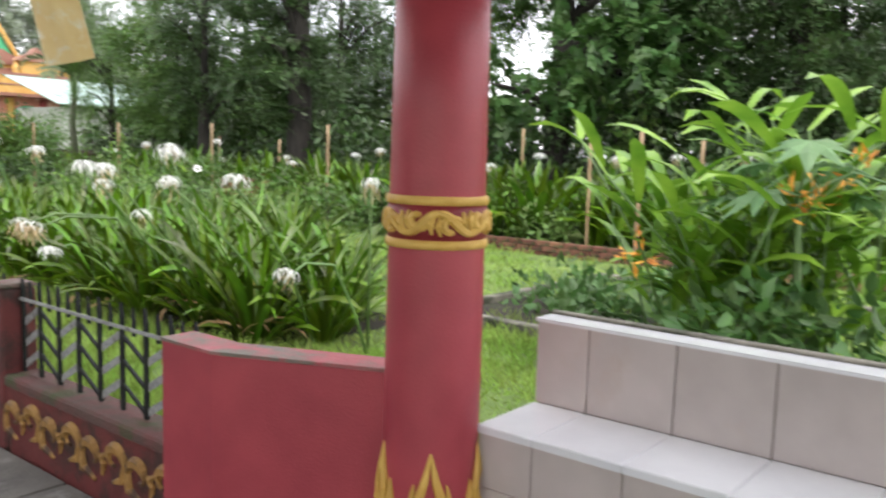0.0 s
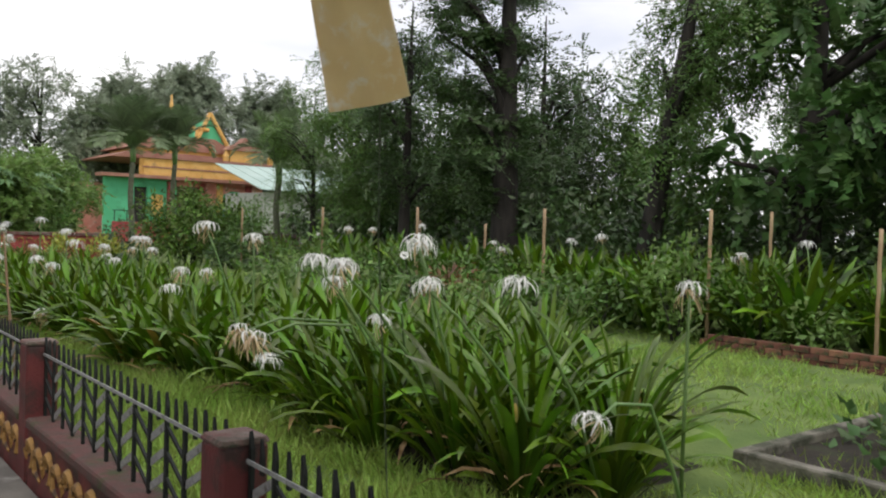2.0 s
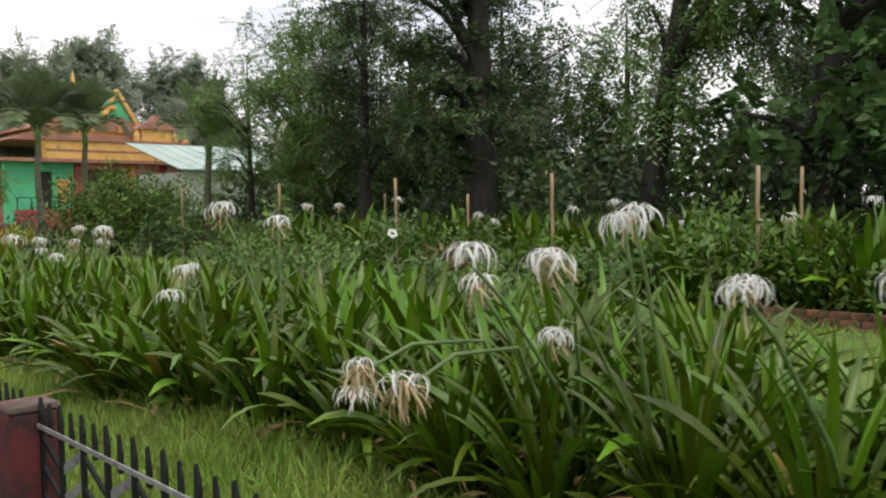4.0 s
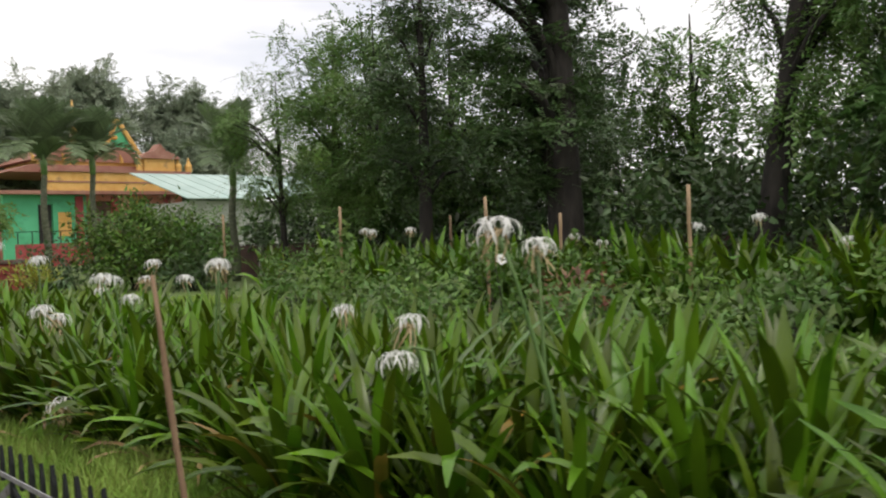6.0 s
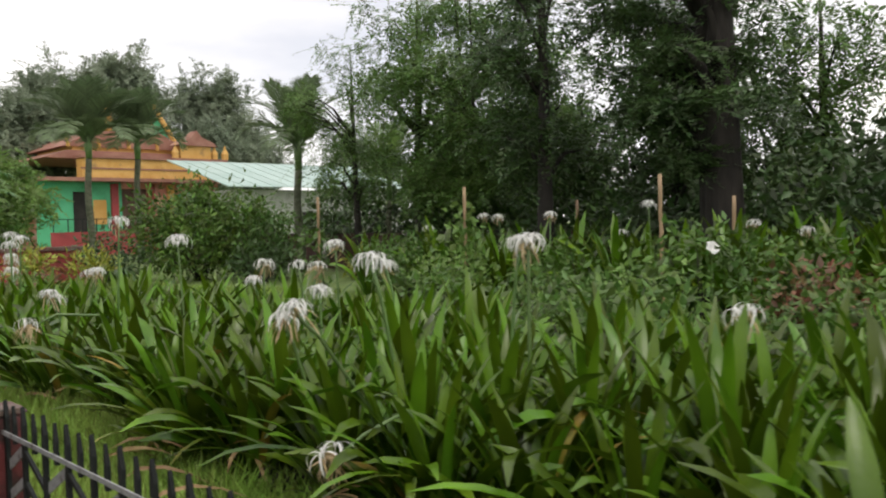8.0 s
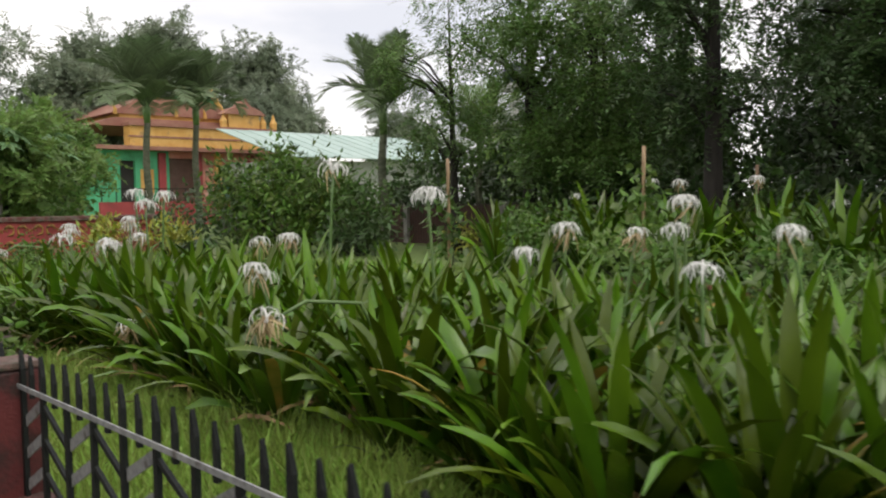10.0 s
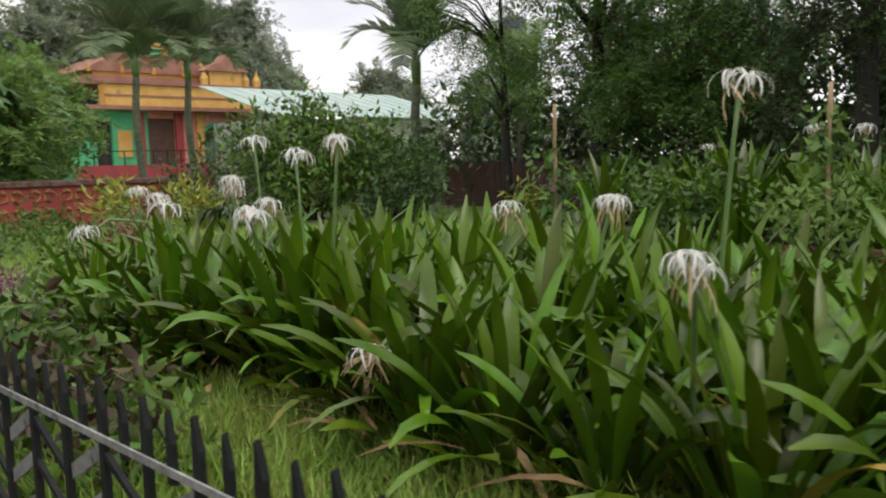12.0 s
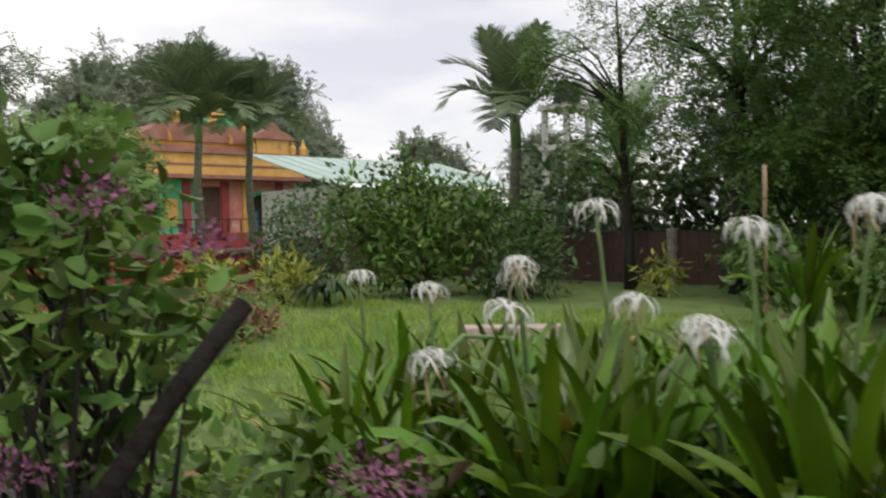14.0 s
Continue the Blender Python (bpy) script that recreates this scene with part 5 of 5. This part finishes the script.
bush("garden_shrub", "low yellow-leaved croton shrub by the wall", "shrub", (8.6, 28.8, G), [(0, 0, 0.5, 0.5, 0.5, 0.35, 30)], 10, 0.10, 0.22, 0.3, -0.2, M_CROTON, 604, 6, 0.8)
bush("garden_shrub", "yellow-green leafy plant before the sheet fence", "shrub", (13.2, 24.4, G), [(0, 0, 0.4, 0.3, 0.35, 0.3, 18)], 10, 0.10, 0.22, 0.25, 0.2, M_CROTON, 605, 6, 0.8)
dr = thing("dracaena_plant", "round dark plant of drooping strap leaves", "plant", (8.9, 28.0, G))
s = Shape()
rd = random.Random(8)
for k in range(70):
    strap(s, rd.uniform(0.5, 0.8), 0.07, rd.uniform(5, 50), rd.uniform(110, 165), 0, rd.uniform(0, 6.283), (rd.gauss(0, 0.12), rd.gauss(0, 0.12), 0.25), rows=6, power=1.0)
part("leaves", s.mesh("leaves", M_LEAFDARK, True), None, dr)
s = Shape()
s.tube([(0, 0, 0), (0, 0, 0.35)], [0.06, 0.05], 8)
part("stem", s, M_BARK, dr)
for k, (x, y, w, h) in enumerate(((11.6, 26.0, 0.8, 0.9), (13.4, 30.6, 1.2, 1.6), (9.8, 30.2, 1.0, 1.4), (15.2, 32.5, 1.3, 2.0), (12.6, 33, 1.4, 2.2), (17.6, 36, 1.6, 2.6), (19.5, 33, 1.6, 2.4), (21, 37, 1.8, 3.0), (23.5, 34, 1.8, 2.6), (25.5, 38, 2.0, 3.0), (27, 34, 2.0, 2.4), (17.6, 41.0, 1.8, 3.0), (19.8, 43.5, 1.9, 3.2), (22.5, 45.0, 1.9, 3.2), (15.6, 38.4, 1.5, 2.4))):
    bush("garden_shrub", "leafy green shrub in the back garden", "shrub", (x, y, G), [(0, 0, h * 0.55, w, w, h * 0.45, 70)], 10, 0.15, 0.17, 0.45, 0.2, M_LEAFMID if k % 2 else M_LEAFDARK, 620 + k, 8, 1.0, "shrubs of the back garden")
papaya((6.3, 33.0, G), 2.6, 16, 0.55, 15, "papaya tree with big lobed leaves behind the wall")
papaya((4.6, 34.5, G), 2.9, 16, 0.55, 16, "papaya tree with big lobed leaves behind the wall")
papaya((7.8, 35.2, G), 2.7, 16, 0.55, 17, "papaya tree with big lobed leaves behind the wall")
papaya((2.6, 33.2, G), 2.7, 16, 0.55, 18, "papaya tree with big lobed leaves behind the wall")
for k, (x, y, w, h) in enumerate(((5.4, 33.8, 1.3, 1.9), (3.4, 34.6, 1.4, 2.1), (8.4, 36.5, 1.5, 2.2), (1.4, 34, 1.5, 2.4))):
    bush("garden_shrub", "leafy green shrub behind the far wall", "shrub", (x, y, G), [(0, 0, h * 0.6, w, w, h * 0.5, 90)], 10, 0.2, 0.24, 0.45, 0.2, M_LEAFMID, 640 + k, 8, 1.0, "shrubs of the back garden")

for k, (x, y, h, w) in enumerate(((6.6, 33.6, 3.7, 1.5), (4.4, 34.4, 3.8, 1.6), (8.6, 37.6, 4.0, 1.4), (2.4, 33.5, 3.4, 1.7), (10.2, 40.5, 3.2, 1.4))):
    tree("garden_tree", "light green leafy garden tree behind the wall", (x, y, G), h * 0.9, 0.09,
         [(0, 0, h * 0.5, w * 0.9, w * 0.9, h * 0.22, 60), (0.2, 0, h * 0.8, w, w, h * 0.22, 60)], 30, 0.26, 0.22, 0.45, 0.4, M_LEAFLIGHT, 660 + k, (0.1, 0.1), 10)

# ---- far low wall with gold ornaments ----
fw = thing("garden_wall", "low maroon garden wall with ochre ornament bands", "low wall")
s = Shape()
s.soft_box(-2, 31.2, G - 0.1, 9.6, 31.4, 0.95, 0.02)
part("body", s, M_REDWALL, fw)
s = Shape()
s.soft_box(-2.05, 31.15, 0.955, 9.65, 31.45, 1.06, 0.02)
part("coping", s, M_WORN, fw)
for z in (0.42, 0.78):
    for k in range(38):
        s = Shape()
        scroll(s, 0, 0, 0, 0.22, 1 if k % 2 else -1)
        part("ornament", s, M_OLDGOLD, fw, m=pose(-1.8 + 0.3 * k, 31.19, z, 0, 0, 90))

# ---- brown sheet fence with concrete posts ----
sf = thing("sheet_fence", "dark brown metal sheet fence between concrete posts", "fence")
yy = 10.9
k = 0
while yy < 38:
    s = Shape()
    s.soft_box(15.9, yy - 0.09, G - 0.1, 16.08, yy + 0.09, 1.24, 0.012)
    part("post", s, M_POST, sf, "grey concrete post")
    for q in range(8):
        s = Shape()
        a = yy + 0.095 + q * 0.442
        n = 8
        out = [(16.0 + (0.012 if i % 2 else 0.0), a + 0.44 * i / n) for i in range(n + 1)]
        out += [(x + 0.004, y) for x, y in reversed(out)]
        s.prism(out, "z", G, 1.17 + 0.012 * math.sin(3.1 * q + k))
        part("sheet", s, M_SHEET, sf)
    yy += 3.72
    k += 1
s = Shape()
s.box(15.985, 10.9, 1.175, 16.03, 38, 1.205)
part("top_rail", s, M_WOODEDGE, sf)

# ---- painted building in the distance ----
BY = 60.0
bd = thing("temple_building", "painted temple building in green, coral and ochre with red roofs", "building")


def front(name, x0, x1, z0, z1, material, y0=BY, depth=0.4, label=""):
    s = Shape()
    s.box(x0, y0, z0, x1, y0 + depth, z1)
    return part(name, s, material, bd, label)


for x0, x1, m in ((17.9, 19.9, M_GREENWALL), (20.8, 22.2, M_GREENWALL), (22.2, 22.9, M_GREENWALL), (24.6, 26.3, M_CORAL), (28.3, 29.6, M_CORAL)):
    front("wall", x0, x1, 0, 4.5, m)
front("wall", 19.9, 20.8, 3.9, 4.5, M_GREENWALL)
front("wall", 22.9, 24.6, 4.1, 4.5, M_CORAL)
front("wall", 26.3, 28.3, 3.7, 4.5, M_CORAL)
# the doorways are closed by flat panels coloured as interior shade
front("doorway", 19.9, 20.8, 0, 3.9, M_DARKIN, BY + 0.25, 0.1, "dark doorway")
front("door", 22.9, 24.6, 0, 4.1, M_WOODDOOR, BY + 0.2, 0.1, "brown wooden door")
front("doorway", 26.3, 28.3, 0, 3.7, M_DARKIN, BY + 0.3, 0.1, "dark arched doorway")
front("door_leaf", 26.45, 27.1, 0, 2.7, M_BLUE, BY + 0.24, 0.05, "blue door leaf")
front("panel", 21.1, 21.9, 1.9, 3.4, M_OCHRE, BY - 0.05, 0.045, "ochre painted panel")
for x in (22.4, 24.75, 26.1, 28.4):
    front("pilaster", x - 0.22, x + 0.22, 0, 4.4, M_REDWALL if x != 26.1 else M_OCHRE, BY - 0.22, 0.21)
for k in range(7):
    s = Shape()
    a0, a1 = math.pi * k / 7, math.pi * (k + 1) / 7
    s.prism([(27.3 + 1.0 * math.cos(a0), 2.9 + 0.8 * math.sin(a0)), (27.3 + 1.25 * math.cos(a0), 2.9 + 1.05 * math.sin(a0)), (27.3 + 1.25 * math.cos(a1), 2.9 + 1.05 * math.sin(a1)), (27.3 + 1.0 * math.cos(a1), 2.9 + 0.8 * math.sin(a1))], "y", BY - 0.06, BY - 0.01)
    part("arch_piece", s, M_GREENWALL, bd)
front("side_wall", 17.9, 29.6, 0, 4.4, M_CORAL, BY + 8, 0.3)
front("parapet", 17.5, 26.4, -0.1, 1.45, M_REDWALL, BY - 3.2, 0.25, "red veranda parapet")
front("parapet_rail", 17.5, 26.4, 2.15, 2.2, M_IRON, BY - 3.1, 0.05, "thin veranda rail")
for k in range(12):
    front("baluster", 17.6 + 0.8 * k, 17.65 + 0.8 * k, 1.45, 2.15, M_IRON, BY - 3.1, 0.05)
front("eave", 17.4, 30.2, 4.5, 4.72, M_ROOFRED, BY - 0.9, 1.4, "red-edged eave")
front("cornice", 20.3, 29.9, 4.73, 5.9, M_OCHRE, BY - 0.6, 0.9, "ochre cornice band")
front("cornice_line", 20.2, 30.0, 5.25, 5.35, M_ROOFRED, BY - 0.65, 0.045)
front("cornice_line", 20.2, 30.0, 5.92, 6.1, M_ROOFRED, BY - 0.75, 1.2)
# stepped pediment
front("pediment", 26.7, 28.9, 6.1, 7.0, M_OCHRE, BY - 0.5, 0.6)
s = Shape()
s.prism([(26.3, 6.95), (29.3, 6.95), (28.9, 7.25), (28.2, 7.5), (27.8, 7.95), (27.4, 7.5), (26.7, 7.25)], "y", BY - 0.7, BY + 0.3)
part("pediment_roof", s, M_ROOFRED, bd)
for x in (26.4, 29.2, 30.0):
    s = Shape()
    s.tube([(x, BY - 0.4, 6.1), (x, BY - 0.4, 6.5), (x, BY - 0.4, 6.75), (x, BY - 0.4, 7.1)], [0.22, 0.26, 0.12, 0.02], 8)
    part("finial", s, M_OCHRE, bd)
# main roof and gable
s = Shape()
s.prism([(18.4, 5.95), (29.8, 5.95), (28.6, 6.45), (19.8, 6.45)], "y", BY + 0.4, BY + 8)
part("main_roof", s, M_ROOFRED, bd, "dull red lower roof tier")
front("roof_band", 20.3, 27.6, 6.45, 6.72, M_OCHRE, BY + 0.9, 6.0, "ochre band between the roof tiers")
s = Shape()
s.prism([(19.7, 6.72), (28.0, 6.72), (26.0, 7.75), (21.6, 7.75)], "y", BY + 0.7, BY + 7.4)
part("upper_roof", s, M_ROOFRED, bd, "dull red upper roof tier")
for k in range(5):
    s = Shape()
    x = 20.0 + 1.9 * k
    s.tube([(x, BY + 0.7, 6.7), (x - 0.05, BY + 0.6, 6.95), (x - 0.2, BY + 0.5, 7.25)], [0.13, 0.10, 0.02], 6)
    part("roof_finial", s, M_OCHRE, bd)
s = Shape()
s.prism([(24.6, 5.9), (28.6, 5.9), (26.3, 9.6)], "y", BY + 2.6, BY + 5)
part("gable_wall", s, M_GREENWALL, bd, "green gable wall")
for a, b in (((24.4, 5.8), (26.3, 9.9)), ((28.8, 5.8), (26.3, 9.9)), ((25.3, 6.3), (25.3, 8.6)), ((24.6, 8.6), (26.2, 8.6))):
    s = Shape()
    s.tube([(a[0], BY + 2.4, a[1]), (b[0], BY + 2.4, b[1])], [0.17, 0.15], 6)
    part("gable_beam", s, M_OCHRE, bd, "yellow gable beam")
s = Shape()
s.tube([(23.9, BY + 4, 7.4), (23.9, BY + 4, 9.2), (23.9, BY + 4, 9.9), (23.9, BY + 4, 11.2)], [0.22, 0.28, 0.2, 0.03], 10)
part("spire", s, M_OCHRE, bd, "gilded spire", smooth=True)

# ---- pale green roofed house and a white house with a tank ----
hs = thing("roofed_house", "low house with a pale green sheet roof", "house")
for k in range(14):
    s = Shape()
    x0 = 24.0 + 1.0 * k
    s.add([(x0, 49, 3.7), (x0 + 0.97, 49, 3.7), (x0 + 0.97, 56, 5.6), (x0, 56, 5.6), (x0, 49, 3.76), (x0 + 0.97, 49, 3.74), (x0 + 0.97, 56, 5.64), (x0, 56, 5.66)],
          [(0, 3, 2, 1), (4, 5, 6, 7), (0, 1, 5, 4), (1, 2, 6, 5), (2, 3, 7, 6), (3, 0, 4, 7)])
    part("roof_sheet", s, M_TEAL, hs)
s = Shape()
s.box(24.8, 50, 0, 37.2, 56, 3.6)
part("wall", s, M_WHITEWALL, hs)
for k in range(4):
    s = Shape()
    s.box(26 + 2.9 * k, 49.9, 1.0, 27.3 + 2.9 * k, 49.99, 2.3)
    part("window", s, M_DARKIN, hs, "dark window")
wh = thing("white_house", "pale two-storey house with a dark water tank on its tower", "house")
s = Shape()
s.box(40.3, 45.4, 0, 46.5, 52, 3.3)
part("wall", s, M_WHITEWALL, wh)
s = Shape()
s.box(39.9, 44.9, 3.3, 46.9, 52.4, 3.55)
part("ledge", s, M_POST, wh)
for x, y in ((38.0, 45.4), (40.0, 45.4), (38.0, 47.0), (40.0, 47.0)):
    s = Shape()
    s.box(x, y, 0, x + 0.28, y + 0.28, 8.0)
    part("tower_post", s, M_WHITEWALL, wh)
for z in (3.3, 5.7, 8.0):
    s = Shape()
    s.soft_box(37.85, 45.25, z, 40.45, 47.45, z + 0.28, 0.03)
    part("tower_slab", s, M_WHITEWALL, wh)
for x in (41.2, 43.8):
    s = Shape()
    s.box(x, 45.33, 1.0, x + 1.3, 45.39, 2.5)
    part("window", s, M_DARKIN, wh, "dark window")
s = Shape()
s.tube([(39.15, 46.3, 8.28), (39.15, 46.3, 8.35), (39.15, 46.3, 9.3), (39.15, 46.3, 9.6)], [0.75, 0.8, 0.8, 0.35], 16)
part("water_tank", s, M_TANK, wh, "dark plastic water tank", smooth=True)

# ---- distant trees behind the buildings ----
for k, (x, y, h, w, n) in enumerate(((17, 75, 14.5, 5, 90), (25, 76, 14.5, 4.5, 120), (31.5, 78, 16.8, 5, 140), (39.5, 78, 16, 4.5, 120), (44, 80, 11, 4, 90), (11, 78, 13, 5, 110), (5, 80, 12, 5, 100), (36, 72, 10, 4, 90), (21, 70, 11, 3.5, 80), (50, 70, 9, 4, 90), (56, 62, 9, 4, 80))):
    tree("distant_tree", "tall tree behind the buildings, leaves tinted pale for haze", (x, y, G), h * 0.9, 0.35,
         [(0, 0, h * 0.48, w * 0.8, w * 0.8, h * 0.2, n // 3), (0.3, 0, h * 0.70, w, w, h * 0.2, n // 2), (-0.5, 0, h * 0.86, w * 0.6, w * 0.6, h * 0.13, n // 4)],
         90 if k else 36, 0.6, 0.36, 0.5, 0.3, M_LEAFHAZE, 700 + k, (0.4, 0.2), 16)

# ---- shrub with purple flower heads and weeds at the end of the fence ----
ps = bush("flowering_shrub", "overgrown shrub with dusty purple flower heads", "shrub", (1.60, 18.78, 0.37),
          [(-0.1, 0, 0.78, 0.36, 0.36, 0.40, 46), (0.1, 0.1, 0.15, 0.45, 0.45, 0.2, 22), (-0.15, 0.05, 1.0, 0.22, 0.25, 0.14, 14)], 12, 0.075, 0.082, 0.62, 0.35, M_SHRUB, 801, 34, 0.7, fine=True)
for k, p in enumerate(((-0.16, -0.42, 1.04), (0.07, -0.40, 0.94), (0.34, -0.73, 0.42), (-0.10, -0.60, 0.35), (0.42, -0.53, 0.38), (-0.28, -0.30, 0.5))):
    rng = np.random.default_rng(820 + k)
    part("flower_head", card_mesh("flower_head", *leaf_cloud(rng, np.array([p]), 110, 0.045, 0.022, 0.6, -0.2, 0.5), M_PURPLE), None, ps, "dusty purple flower head")["kind"] = "stuff"
s = Shape()
s.tube([(1.36, 18.32, 0.0), (1.37, 18.32, 0.45), (1.43, 18.31, 0.83), (1.58, 18.3, 1.01), (1.74, 18.3, 1.175)], [0.034, 0.030, 0.026, 0.024, 0.023], 9)
solid("charred_branch", s, M_CHAR, "thick blackened cut branch beside the shrub", "branch", smooth=True)
for k, (x, y, w, h, m, n) in enumerate(((2.15, 17.9, 0.4, 0.5, M_SHRUB, 30), (2.10, 17.75, 0.35, 0.5, M_DULLRED, 14), (2.35, 18.9, 0.5, 0.6, M_LEAFLIGHT, 36), (1.95, 17.0, 0.3, 0.42, M_SHRUB, 26), (1.92, 17.2, 0.3, 0.45, M_DULLRED, 14),
                                        (2.0, 19.6, 0.5, 0.7, M_LEAFLIGHT, 36), (2.5, 19.9, 0.4, 0.45, M_LEAFLIGHT, 30), (1.9, 20.6, 0.6, 0.7, M_LEAFLIGHT, 44), (2.3, 21.7, 0.6, 0.6, M_LEAFLIGHT, 40), (2.6, 22.8, 0.6, 0.5, M_LEAFLIGHT, 36), (2.0, 18.3, 0.3, 0.6, M_SHRUB, 26), (1.95, 18.25, 0.3, 0.65, M_DULLRED, 16))):
    bush("weed_clump", "dull reddish weeds tangled beside the fence" if m is M_DULLRED else "leafy weeds in the grass beside the fence", "weeds", (x, y, G), [(0, 0, h * 0.5, w, w, h * 0.45, n)], 7, 0.07, 0.085, 0.55, 0.1, m, 840 + k, 14, 0.5,
         "weeds beside the fence", fine=True)
for k, (x, y, w, h, m) in enumerate(((4.6, 24.0, 0.5, 0.45, M_SHRUB), (5.6, 25.2, 0.5, 0.4, M_REDLEAF), (6.4, 26.6, 0.6, 0.5, M_LEAFLIGHT), (5.0, 27.0, 0.6, 0.55, M_SHRUB), (3.8, 25.6, 0.6, 0.5, M_LEAFMID),
                                     (7.2, 27.8, 0.5, 0.5, M_REDLEAF), (4.0, 28.4, 0.7, 0.6, M_LEAFLIGHT), (3.0, 23.4, 0.5, 0.5, M_SHRUB), (6.0, 29.0, 0.6, 0.6, M_SHRUB))):
    bush("lawn_weed", "low reddish leafy plant on the lawn" if m is M_REDLEAF else "low leafy green plant on the lawn", "weeds", (x, y, G), [(0, 0, h * 0.5, w, w, h * 0.45, 50)], 8, 0.08, 0.11, 0.5, 0.1, m, 870 + k, 6, 0.5,
         "plants on the far lawn")
